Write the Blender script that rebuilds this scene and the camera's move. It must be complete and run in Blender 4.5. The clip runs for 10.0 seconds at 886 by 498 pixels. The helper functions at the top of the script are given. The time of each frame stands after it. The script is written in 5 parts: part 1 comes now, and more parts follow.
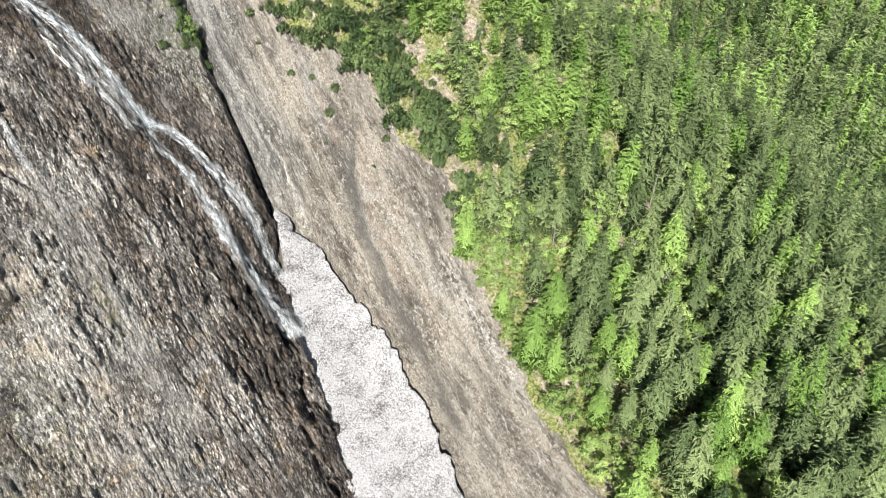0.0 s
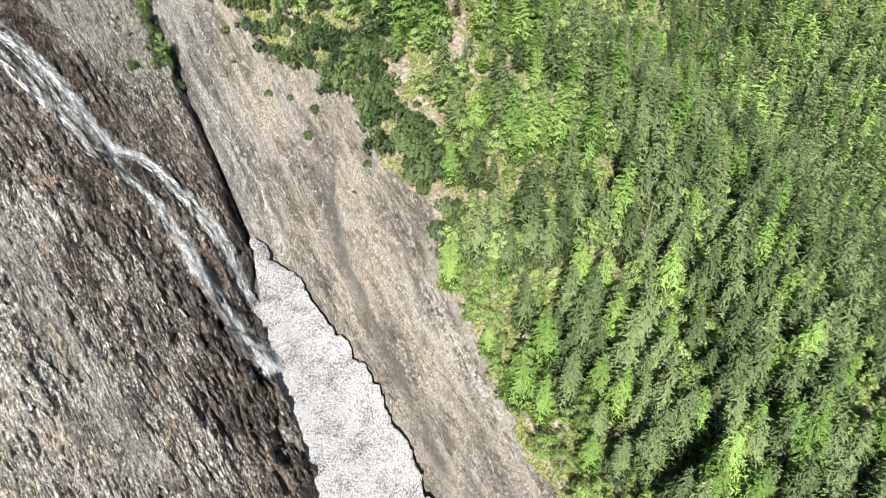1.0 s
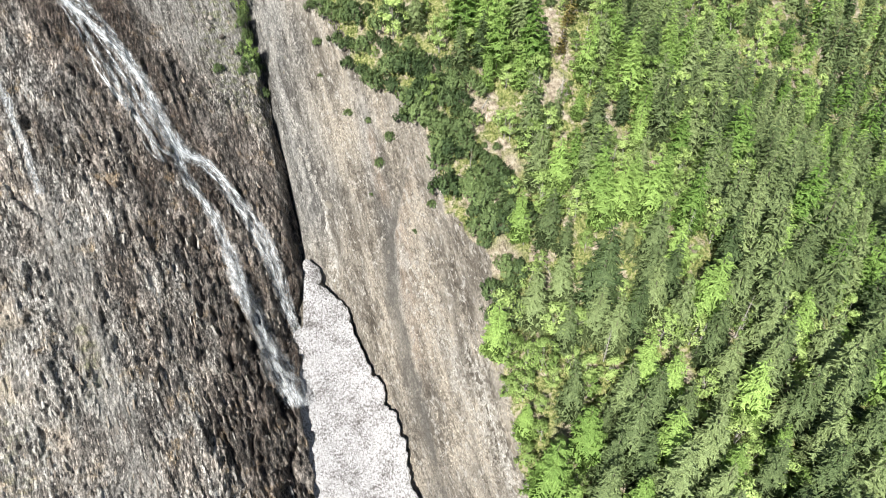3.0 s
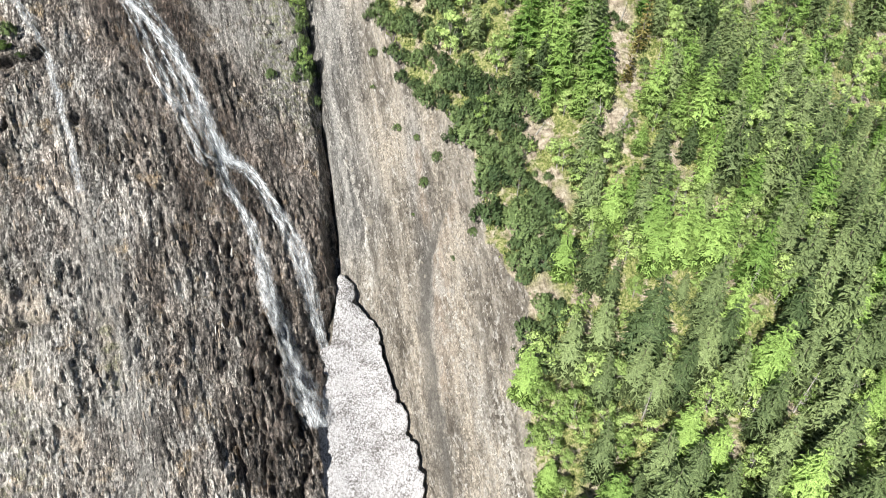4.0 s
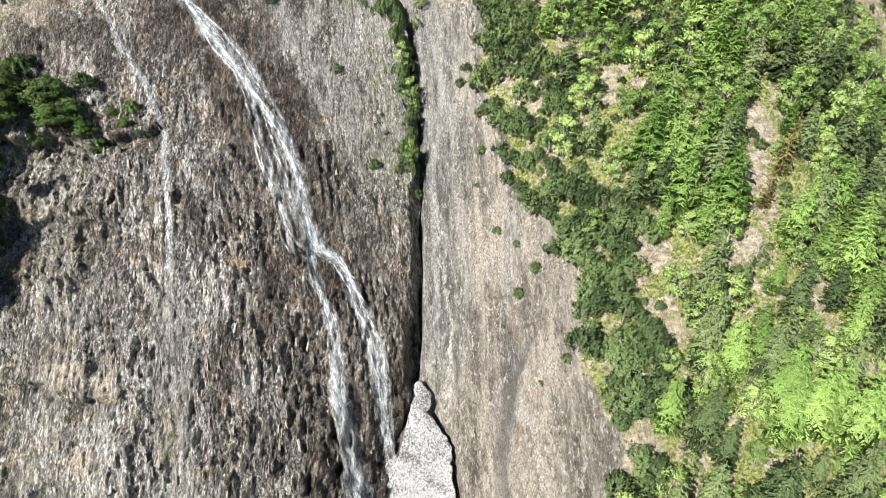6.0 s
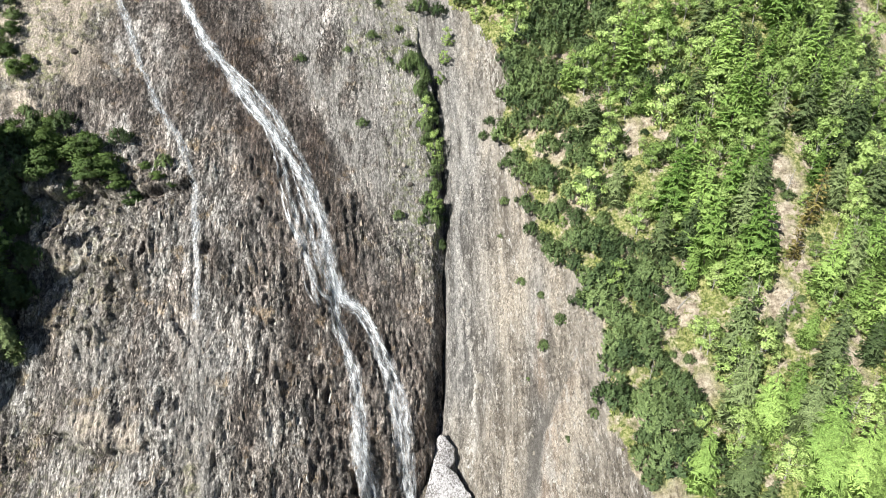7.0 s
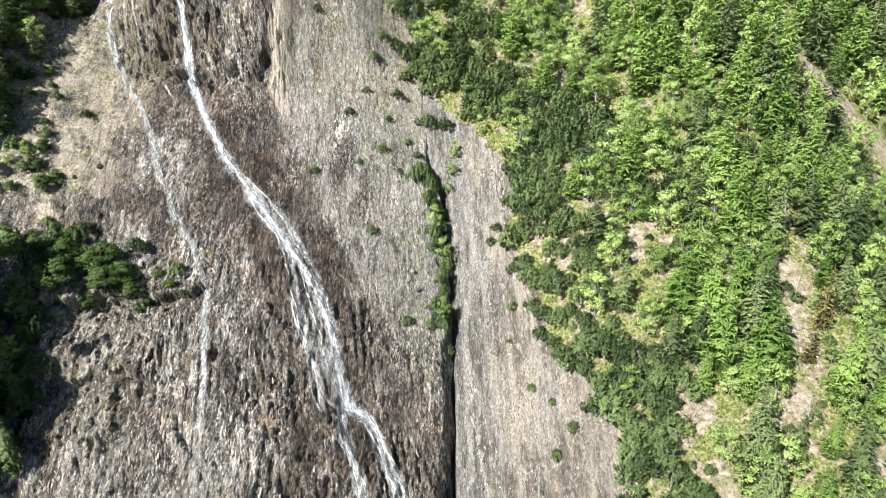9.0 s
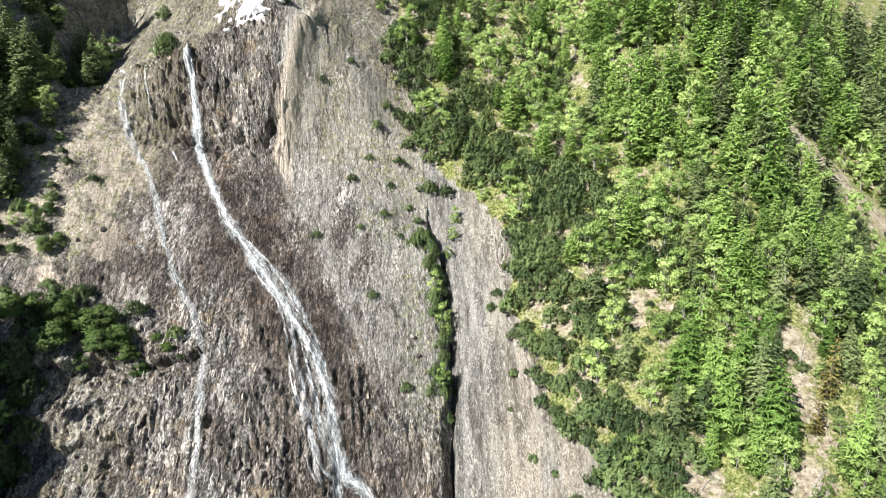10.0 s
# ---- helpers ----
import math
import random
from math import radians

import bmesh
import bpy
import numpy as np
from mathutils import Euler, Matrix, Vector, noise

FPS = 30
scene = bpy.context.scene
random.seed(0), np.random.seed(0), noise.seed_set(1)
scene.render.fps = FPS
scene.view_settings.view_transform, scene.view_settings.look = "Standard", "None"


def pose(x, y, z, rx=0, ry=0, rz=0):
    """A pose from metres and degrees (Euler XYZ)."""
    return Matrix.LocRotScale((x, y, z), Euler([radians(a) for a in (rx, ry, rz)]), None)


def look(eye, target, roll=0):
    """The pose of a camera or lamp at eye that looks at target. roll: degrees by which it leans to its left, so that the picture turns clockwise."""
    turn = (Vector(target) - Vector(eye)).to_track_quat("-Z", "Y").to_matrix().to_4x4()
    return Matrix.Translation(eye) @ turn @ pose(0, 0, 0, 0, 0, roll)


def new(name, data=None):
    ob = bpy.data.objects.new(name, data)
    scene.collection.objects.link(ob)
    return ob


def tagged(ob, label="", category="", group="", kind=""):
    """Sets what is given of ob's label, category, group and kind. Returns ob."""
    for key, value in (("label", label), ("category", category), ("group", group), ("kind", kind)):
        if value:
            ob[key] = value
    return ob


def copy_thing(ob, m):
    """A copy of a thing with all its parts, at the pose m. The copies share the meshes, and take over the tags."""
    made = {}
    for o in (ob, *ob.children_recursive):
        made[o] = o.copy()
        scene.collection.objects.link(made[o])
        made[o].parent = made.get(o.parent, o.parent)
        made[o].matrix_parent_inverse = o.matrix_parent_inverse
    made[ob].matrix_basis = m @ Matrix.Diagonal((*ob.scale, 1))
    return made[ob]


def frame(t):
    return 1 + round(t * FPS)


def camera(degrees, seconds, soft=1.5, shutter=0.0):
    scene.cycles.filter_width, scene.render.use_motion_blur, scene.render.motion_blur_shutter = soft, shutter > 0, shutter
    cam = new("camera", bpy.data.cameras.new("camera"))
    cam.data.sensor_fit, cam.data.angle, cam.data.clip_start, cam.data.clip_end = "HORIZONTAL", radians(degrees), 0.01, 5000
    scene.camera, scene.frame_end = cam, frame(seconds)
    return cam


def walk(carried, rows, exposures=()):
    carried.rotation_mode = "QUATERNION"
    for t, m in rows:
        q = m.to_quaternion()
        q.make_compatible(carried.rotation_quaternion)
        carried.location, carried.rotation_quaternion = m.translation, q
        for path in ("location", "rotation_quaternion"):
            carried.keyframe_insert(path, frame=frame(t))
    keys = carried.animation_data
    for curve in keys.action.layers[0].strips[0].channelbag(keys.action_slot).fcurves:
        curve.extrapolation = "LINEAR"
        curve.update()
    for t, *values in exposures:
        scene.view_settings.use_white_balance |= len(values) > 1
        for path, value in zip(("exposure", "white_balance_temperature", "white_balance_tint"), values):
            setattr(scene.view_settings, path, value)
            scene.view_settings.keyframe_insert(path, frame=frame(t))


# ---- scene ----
# The camera: seconds, place, heading to the left of +y, pitch, lean.
cam = camera(70.53, 10.0, soft=0.45)
FLIGHT = [
    (0, -43.52, -35.60, -3.10, -36.15, -38.97, -0.52),
    (0.5, -38.93, -31.44, -2.48, -36.02, -39.09, -0.57),
    (1, -33.78, -28.83, -2.34, -36.14, -39.04, -0.46),
    (1.5, -28.39, -27.01, -2.12, -35.11, -38.97, -0.33),
    (2, -23.18, -25.15, -1.89, -31.52, -38.94, 0.01),
    (2.5, -18.10, -22.92, -1.52, -26.87, -38.97, 0.36),
    (4, -4.96, -13.14, -1.07, -15.07, -38.97, 1.37),
    (4.5, -2.43, -9.09, -1.03, -11.64, -38.60, 1.34),
    (5, -0.90, -4.80, -0.85, -8.36, -37.08, 1.45),
    (5.5, -0.31, -1.37, -0.73, -6.06, -35.13, 1.61),
    (6, 0.06, 0.42, -0.63, -3.17, -32.84, 0.83),
    (7.5, -0.38, 0.57, -0.34, -0.47, -26.04, -0.52),
    (8, -0.00, 0.31, -0.29, -0.14, -23.67, -0.81),
    (8.5, 0.04, 0.19, -0.18, 0.01, -21.26, -0.97),
    (9, 0.17, 0.07, -0.04, 0.12, -18.77, -1.05),
    (9.5, 0.04, 0.06, 0.02, -0.04, -16.22, -0.65),
    (10, 0.00, 0.00, 0.00, 0.00, -12.82, -0.58),
]


def flight_pose(x, y, z, yaw, pitch, roll):
    a, b = radians(yaw), radians(pitch)
    ahead = Vector((-math.sin(a) * math.cos(b), math.cos(a) * math.cos(b), math.sin(b)))
    return look((x, y, z), Vector((x, y, z)) + ahead, roll)


walk(cam, [(row[0], flight_pose(*row[1:])) for row in FLIGHT], [(0, 1.0), (3, 1.04), (6, 1.08), (10, 1.22)])


# ---- light: high sun behind and to the left of the flight ----
TO_SUN = Vector((-0.511, -0.577, 0.637))
sun_data = bpy.data.lights.new("sun", "SUN")
sun_data.energy, sun_data.angle, sun_data.color = 5.0, radians(0.53), (1.0, 0.975, 0.91)
sun = new("sun", sun_data)
sun.matrix_world = look((-300, -340, 400), Vector((-300, -340, 400)) - TO_SUN)
world = bpy.data.worlds.new("sky")
scene.world = world
world.use_nodes = True
sky = world.node_tree.nodes.new("ShaderNodeTexSky")
sky.sky_type, sky.sun_disc = "NISHITA", False
sky.sun_elevation, sky.sun_rotation = radians(39.6), radians(221.5)
sky.altitude, sky.dust_density = 1400, 1.0
world.node_tree.links.new(sky.outputs[0], world.node_tree.nodes["Background"].inputs[0])
world.node_tree.nodes["Background"].inputs[1].default_value = 0.045


# ---- materials ----
class Shade:
    """A node material, built link by link."""

    def __init__(self, name, rough=0.85):
        self.mat = bpy.data.materials.new(name)
        self.mat.use_nodes = True
        self.tree = self.mat.node_tree
        self.bsdf = self.tree.nodes["Principled BSDF"]
        self.out = self.tree.nodes["Material Output"]
        self.bsdf.inputs["Roughness"].default_value = rough
        self.bsdf.inputs["Specular IOR Level"].default_value = 0.3
        self.place = self.node("ShaderNodeTexCoord").outputs["Object"]

    def node(self, kind, **props):
        n = self.tree.nodes.new(kind)
        for k, v in props.items():
            setattr(n, k, v)
        return n

    def feed(self, socket, value):
        if isinstance(value, bpy.types.NodeSocket):
            self.tree.links.new(value, socket)
        elif isinstance(value, tuple) and len(value) == 3 and socket.type == "RGBA":
            socket.default_value = (*value, 1)
        else:
            socket.default_value = value

    def stretched(self, sx, sy, sz, turn=0.0):
        n = self.node("ShaderNodeMapping")
        self.feed(n.inputs["Vector"], self.place)
        n.inputs["Scale"].default_value = (sx, sy, sz)
        n.inputs["Rotation"].default_value = (0, 0, turn)
        return n.outputs[0]

    def noise(self, vector, scale, detail=4.0, rough=0.6, warp=0.0):
        n = self.node("ShaderNodeTexNoise")
        self.feed(n.inputs["Vector"], vector)
        for k, v in (("Scale", scale), ("Detail", detail), ("Roughness", rough), ("Distortion", warp)):
            n.inputs[k].default_value = v
        return n.outputs["Fac"]

    def cells(self, vector, scale, feature="F1", out="Distance"):
        n = self.node("ShaderNodeTexVoronoi", feature=feature)
        self.feed(n.inputs["Vector"], vector)
        n.inputs["Scale"].default_value = scale
        return n.outputs[out]

    def plates(self, vector, scale, slope=1.0):
        """Broken plates: the height of each one's tilted face, a tint for each, and the distance from its edge."""
        n = self.node("ShaderNodeTexVoronoi", feature="F1")
        self.feed(n.inputs["Vector"], vector)
        n.inputs["Scale"].default_value = scale
        off = self.node("ShaderNodeVectorMath", operation="SUBTRACT")
        self.feed(off.inputs[0], vector)
        self.feed(off.inputs[1], n.outputs["Position"])
        aim = self.node("ShaderNodeVectorMath", operation="MULTIPLY_ADD")
        self.feed(aim.inputs[0], n.outputs["Color"])
        aim.inputs[1].default_value, aim.inputs[2].default_value = (2 * slope,) * 3, (-slope,) * 3
        dot = self.node("ShaderNodeVectorMath", operation="DOT_PRODUCT")
        self.feed(dot.inputs[0], off.outputs[0])
        self.feed(dot.inputs[1], aim.outputs[0])
        tint = self.node("ShaderNodeSeparateColor")
        self.feed(tint.inputs[0], n.outputs["Color"])
        return dot.outputs["Value"], tint.outputs[2], self.cells(vector, scale, "DISTANCE_TO_EDGE")

    def total(self, *terms):
        """The sum of (value, weight) terms."""
        out = None
        for value, weight in terms:
            v = self.calc("MULTIPLY", value, weight)
            out = v if out is None else self.calc("ADD", out, v)
        return out

    def warped(self, vector, scale, amount):
        n = self.node("ShaderNodeTexNoise")
        self.feed(n.inputs["Vector"], vector)
        n.inputs["Scale"].default_value = scale
        v = self.node("ShaderNodeVectorMath", operation="MULTIPLY_ADD")
        self.feed(v.inputs[0], n.outputs["Color"])
        v.inputs[1].default_value = (amount, amount, amount)
        self.feed(v.inputs[2], vector)
        return v.outputs[0]

    def ramp(self, value, *stops):
        n = self.node("ShaderNodeValToRGB")
        self.feed(n.inputs[0], value)
        e = n.color_ramp.elements
        while len(e) < len(stops):
            e.new(0.5)
        for el, (p, c) in zip(e, stops):
            el.position, el.color = p, (*c, 1) if isinstance(c, tuple) else (c, c, c, 1)
        return n.outputs[0]

    def mix(self, fac, a, b, how="MIX"):
        n = self.node("ShaderNodeMix", data_type="RGBA", blend_type=how)
        self.feed(n.inputs[0], fac)
        self.feed(n.inputs[6], a)
        self.feed(n.inputs[7], b)
        return n.outputs[2]

    def calc(self, how, a, b=0.0):
        n = self.node("ShaderNodeMath", operation=how, use_clamp=False)
        self.feed(n.inputs[0], a)
        self.feed(n.inputs[1], b)
        return n.outputs[0]

    def mask(self, name):
        return self.node("ShaderNodeAttribute", attribute_name=name).outputs["Fac"]

    def bump(self, height, strength, distance):
        n = self.node("ShaderNodeBump")
        self.feed(n.inputs["Height"], height)
        n.inputs["Strength"].default_value, n.inputs["Distance"].default_value = strength, distance
        self.feed(self.bsdf.inputs["Normal"], n.outputs[0])

    def base(self, colour, tone=1.0):
        if tone != 1.0:
            colour = self.mix(1.0, colour, (tone, tone, tone), "MULTIPLY")
        self.feed(self.bsdf.inputs["Base Color"], colour)
        return self


def make_rock():
    m = Shade("slate_rock", 0.7)
    lean = m.warped(m.stretched(1.0, 0.34, 0.34, 0.1), 0.3, 1.8)
    big_tilt, big_tint, big_edge = m.plates(m.warped(lean, 1.2, 0.6), 0.5, 0.55)
    mid_tilt, mid_tint, mid_edge = m.plates(m.warped(m.stretched(1.0, 0.36, 0.36, 0.16), 1.6, 0.5), 1.7, 0.9)
    small_tilt, small_tint, small_edge = m.plates(m.warped(m.stretched(1.0, 0.4, 0.4, 0.06), 2.6, 0.32), 3.7, 1.2)
    along = m.stretched(1.0, 0.3, 0.3, 0.08)
    flake = m.noise(along, 1.5, 8, 0.74, 0.1)
    fine = m.noise(m.stretched(1, 0.45, 0.45, 0.05), 3.0, 6, 0.75)
    speckle = m.noise(m.stretched(1, 0.5, 0.5), 5.5, 4, 0.8)
    broad = m.noise(m.stretched(1, 0.6, 0.6, 0.2), 0.085, 7, 0.64, 0.5)
    hue = m.noise(m.stretched(1, 0.4, 0.4), 0.16, 5, 0.65)
    tone = m.total((m.mask("tone"), 0.16), (big_tint, 0.08), (mid_tint, 0.2), (small_tint, 0.28), (flake, 0.28))
    grey = m.ramp(tone, (0.36, (0.05, 0.045, 0.041)), (0.43, (0.15, 0.139, 0.128)), (0.52, (0.27, 0.255, 0.238)), (0.6, (0.4, 0.382, 0.36)), (0.68, (0.55, 0.53, 0.5)))
    brown = m.ramp(tone, (0.36, (0.045, 0.037, 0.032)), (0.49, (0.19, 0.16, 0.137)), (0.6, (0.34, 0.3, 0.267)), (0.68, (0.48, 0.435, 0.395)))
    colour = m.mix(m.ramp(hue, (0.46, 0.0), (0.56, 0.85)), grey, brown)
    rust = m.noise(m.place, 0.22, 6, 0.7)
    colour = m.mix(m.ramp(rust, (0.56, 0.0), (0.65, 0.6)), colour, m.ramp(fine, (0.4, (0.22, 0.15, 0.08)), (0.6, (0.48, 0.37, 0.23))))
    colour = m.mix(m.ramp(broad, (0.44, 0.9), (0.5, 0.0)), colour, (0.52, 0.48, 0.46), "MULTIPLY")
    colour = m.mix(m.ramp(broad, (0.51, 0.0), (0.6, 0.9)), colour, (1.4, 1.39, 1.38), "MULTIPLY")
    pale = m.calc("MULTIPLY", m.mask("pale"), m.ramp(m.noise(along, 0.8, 6, 0.65), (0.34, 0.0), (0.5, 0.85)))
    colour = m.mix(pale, colour, m.ramp(m.total((fine, 0.5), (flake, 0.3), (small_tint, 0.2)), (0.4, (0.165, 0.156, 0.144)), (0.5, (0.25, 0.238, 0.221)), (0.6, (0.36, 0.345, 0.322))))
    soil = m.calc("MULTIPLY", m.mask("soil"), m.ramp(m.noise(m.place, 0.3, 8, 0.75), (0.42, 0.1), (0.54, 1.0)))
    earth = m.ramp(m.noise(m.place, 0.7, 9, 0.78), (0.4, (0.085, 0.072, 0.056)), (0.48, (0.235, 0.203, 0.162)), (0.58, (0.44, 0.39, 0.32)))
    colour = m.mix(soil, colour, earth)
    silt = m.calc("MULTIPLY", m.mask("silt"), m.ramp(flake, (0.3, 0.55), (0.5, 1.0)))
    colour = m.mix(silt, colour, m.ramp(fine, (0.38, (0.3, 0.25, 0.2)), (0.6, (0.46, 0.4, 0.335))))
    moss = m.calc("MULTIPLY", m.mask("green"), m.ramp(m.noise(m.place, 0.6, 7, 0.75), (0.5, 0.0), (0.58, 1.0)))
    colour = m.mix(moss, colour, m.ramp(fine, (0.38, (0.06, 0.075, 0.02)), (0.62, (0.24, 0.26, 0.09))))
    bare = m.calc("SUBTRACT", 1.0, m.calc("MAXIMUM", m.calc("MULTIPLY", soil, 0.6), m.calc("MULTIPLY", silt, 0.8)))
    calm = m.ramp(m.noise(m.stretched(1, 0.4, 0.4, 0.15), 0.2, 5, 0.6, 0.4), (0.42, 0.25), (0.55, 1.0))
    bare = m.calc("MULTIPLY", m.calc("MULTIPLY", bare, calm), m.calc("SUBTRACT", 1.0, m.calc("MULTIPLY", pale, 0.85)))
    # cracks between plates: their shade is put into the colour as near-black lines
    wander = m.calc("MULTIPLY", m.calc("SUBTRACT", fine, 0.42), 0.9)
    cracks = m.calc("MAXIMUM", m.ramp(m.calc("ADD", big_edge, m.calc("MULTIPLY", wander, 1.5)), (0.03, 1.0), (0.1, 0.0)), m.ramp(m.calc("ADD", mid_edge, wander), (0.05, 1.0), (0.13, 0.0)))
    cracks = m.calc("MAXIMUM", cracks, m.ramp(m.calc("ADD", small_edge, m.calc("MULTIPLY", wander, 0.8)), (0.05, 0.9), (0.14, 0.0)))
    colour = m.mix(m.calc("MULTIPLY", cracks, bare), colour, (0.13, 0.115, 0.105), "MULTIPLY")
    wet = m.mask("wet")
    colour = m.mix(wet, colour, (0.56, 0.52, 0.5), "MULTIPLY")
    colour = m.mix(m.calc("SUBTRACT", 0.75, m.calc("MULTIPLY", pale, 0.3)), colour, m.ramp(speckle, (0.4, 0.45), (0.5, 1.0), (0.6, 1.7)), "MULTIPLY")
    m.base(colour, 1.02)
    m.bsdf.inputs["Specular IOR Level"].default_value = 0.5
    m.feed(m.bsdf.inputs["Roughness"], m.ramp(wet, (0.0, 0.75), (1.0, 0.32)))
    relief = m.total((big_tilt, 0.5), (mid_tilt, 0.75), (small_tilt, 0.8), (flake, 0.7), (speckle, 0.16))
    m.bump(m.calc("MULTIPLY", m.calc("SUBTRACT", relief, m.calc("MULTIPLY", cracks, 0.3)), m.calc("ADD", 0.3, m.calc("MULTIPLY", bare, 0.7))), 1.0, 1.0)
    return m.mat


def make_slab():
    m = Shade("gully_slab", 0.9)
    flow = m.warped(m.stretched(1.0, 0.12, 0.12, 0.04), 0.2, 2.0)
    streak = m.noise(flow, 0.5, 8, 0.7, 0.3)
    lines = m.noise(m.warped(m.stretched(1.0, 0.3, 0.3, 0.1), 0.5, 1.4), 1.5, 8, 0.76, 0.3)
    grit = m.noise(m.stretched(1.0, 0.6, 0.6, 0.12), 2.4, 8, 0.82)
    patch = m.noise(m.stretched(1, 0.5, 0.5), 0.2, 6, 0.65, 0.5)
    tilt, tint, edge = m.plates(m.warped(m.stretched(1.0, 0.5, 0.5, 0.08), 1.5, 0.5), 1.9, 0.8)
    chip_tilt, chip_tint, _ = m.plates(m.warped(m.stretched(1.0, 0.6, 0.6, 0.15), 2.5, 0.3), 4.2, 0.9)
    bands = m.total((streak, 0.7), (tint, 0.1), (chip_tint, 0.1), (grit, 0.1))
    tan = m.ramp(bands, (0.4, (0.2, 0.177, 0.15)), (0.47, (0.32, 0.287, 0.245)), (0.53, (0.44, 0.4, 0.347)), (0.6, (0.34, 0.312, 0.275)))
    grey = m.ramp(bands, (0.4, (0.19, 0.186, 0.182)), (0.5, (0.3, 0.294, 0.285)), (0.58, (0.41, 0.402, 0.39)))
    colour = m.mix(m.mask("grey"), tan, grey)
    colour = m.mix(m.ramp(patch, (0.5, 0.0), (0.6, 0.4)), colour, m.ramp(lines, (0.38, (0.25, 0.235, 0.215)), (0.62, (0.38, 0.36, 0.33))))
    zone = m.noise(m.warped(m.stretched(1, 0.14, 0.14, 0.05), 0.12, 3.0), 0.34, 7, 0.7, 0.2)
    colour = m.mix(1.0, colour, m.ramp(zone, (0.4, (0.52, 0.5, 0.48)), (0.49, (0.95, 0.94, 0.93)), (0.57, (1.35, 1.32, 1.28))), "MULTIPLY")
    rust = m.calc("MAXIMUM", m.ramp(m.noise(m.stretched(1, 0.3, 0.3), 0.35, 5, 0.65), (0.6, 0.0), (0.7, 0.2)), m.calc("MULTIPLY", m.mask("rust"), m.ramp(streak, (0.4, 0.25), (0.55, 0.7))))
    colour = m.mix(rust, colour, m.ramp(lines, (0.4, (0.4, 0.3, 0.22)), (0.6, (0.64, 0.545, 0.46))))
    colour = m.mix(m.ramp(lines, (0.54, 0.0), (0.6, 0.85)), colour, (0.6, 0.57, 0.53))
    colour = m.mix(m.ramp(lines, (0.36, 0.4), (0.42, 0.0)), colour, (0.16, 0.14, 0.12))
    pale = m.calc("MULTIPLY", m.mask("pale"), m.ramp(m.total((lines, 0.7), (tint, 0.3)), (0.44, 0.0), (0.52, 1.0)))
    colour = m.mix(pale, colour, m.ramp(chip_tint, (0.0, (0.5, 0.47, 0.43)), (1.0, (0.74, 0.71, 0.66))))
    colour = m.mix(0.6, colour, m.ramp(chip_tint, (0.0, 0.78), (0.5, 0.97), (0.85, 1.05), (1.0, 1.6)), "MULTIPLY")
    colour = m.mix(0.55, colour, m.ramp(grit, (0.38, 0.5), (0.5, 1.0), (0.62, 1.5)), "MULTIPLY")
    gap = m.calc("ADD", edge, m.calc("MULTIPLY", m.calc("SUBTRACT", grit, 0.4), 0.8))
    colour = m.mix(m.ramp(gap, (0.0, 0.6), (0.06, 0.0)), colour, (0.3, 0.27, 0.24), "MULTIPLY")
    mud = m.calc("MULTIPLY", m.mask("mud"), m.ramp(zone, (0.4, 1.0), (0.58, 0.7)))
    colour = m.mix(mud, colour, m.ramp(grit, (0.38, (0.115, 0.106, 0.096)), (0.62, (0.21, 0.197, 0.18))))
    speckle = m.noise(m.stretched(1, 0.6, 0.6), 6.0, 4, 0.78)
    colour = m.mix(0.5, colour, m.ramp(speckle, (0.4, 0.6), (0.5, 1.0), (0.6, 1.45)), "MULTIPLY")
    colour = m.mix(1.0, colour, (0.6, 0.597, 0.59), "MULTIPLY")
    tuft = m.noise(m.place, 1.6, 6, 0.75)
    floor_grass = m.ramp(tuft, (0.38, (0.05, 0.07, 0.018)), (0.47, (0.15, 0.18, 0.05)), (0.56, (0.3, 0.3, 0.12)), (0.64, (0.45, 0.42, 0.24)))
    floor_soil = m.ramp(m.noise(m.place, 0.9, 8, 0.75), (0.36, (0.13, 0.1, 0.075)), (0.48, (0.32, 0.265, 0.2)), (0.6, (0.5, 0.44, 0.35)))
    ground = m.mix(m.calc("MAXIMUM", m.mask("open"), m.ramp(m.noise(m.place, 0.2, 7, 0.7), (0.5, 0.0), (0.58, 1.0))), floor_grass, floor_soil)
    wood = m.calc("ADD", m.mask("wood"), m.calc("MULTIPLY", m.calc("SUBTRACT", m.noise(m.place, 0.5, 6, 0.7), 0.5), 1.2))
    colour = m.mix(m.ramp(wood, (0.42, 0.0), (0.58, 1.0)), colour, ground)
    m.base(colour)
    m.bump(m.total((lines, 0.6), (grit, 0.55), (tilt, 0.4), (chip_tilt, 0.4)), 1.0, 0.8)
    return m.mat


def make_snow():
    m = Shade("old_snow", 0.6)
    speck = m.noise(m.stretched(1, 0.8, 0.8), 2.6, 5, 0.88)
    dirt = m.noise(m.place, 0.22, 6, 0.65)
    film = m.total((speck, 0.75), (dirt, 0.25))
    colour = m.ramp(film, (0.4, (0.1, 0.09, 0.085)), (0.46, (0.28, 0.26, 0.255)), (0.5, (0.6, 0.585, 0.595)), (0.55, (0.85, 0.845, 0.87)))
    colour = m.mix(m.ramp(dirt, (0.5, 0.0), (0.62, 0.35)), colour, (0.42, 0.39, 0.39))
    m.base(colour, 0.66)
    m.bump(m.noise(m.place, 1.6, 6, 0.78), 1.0, 0.6)
    return m.mat


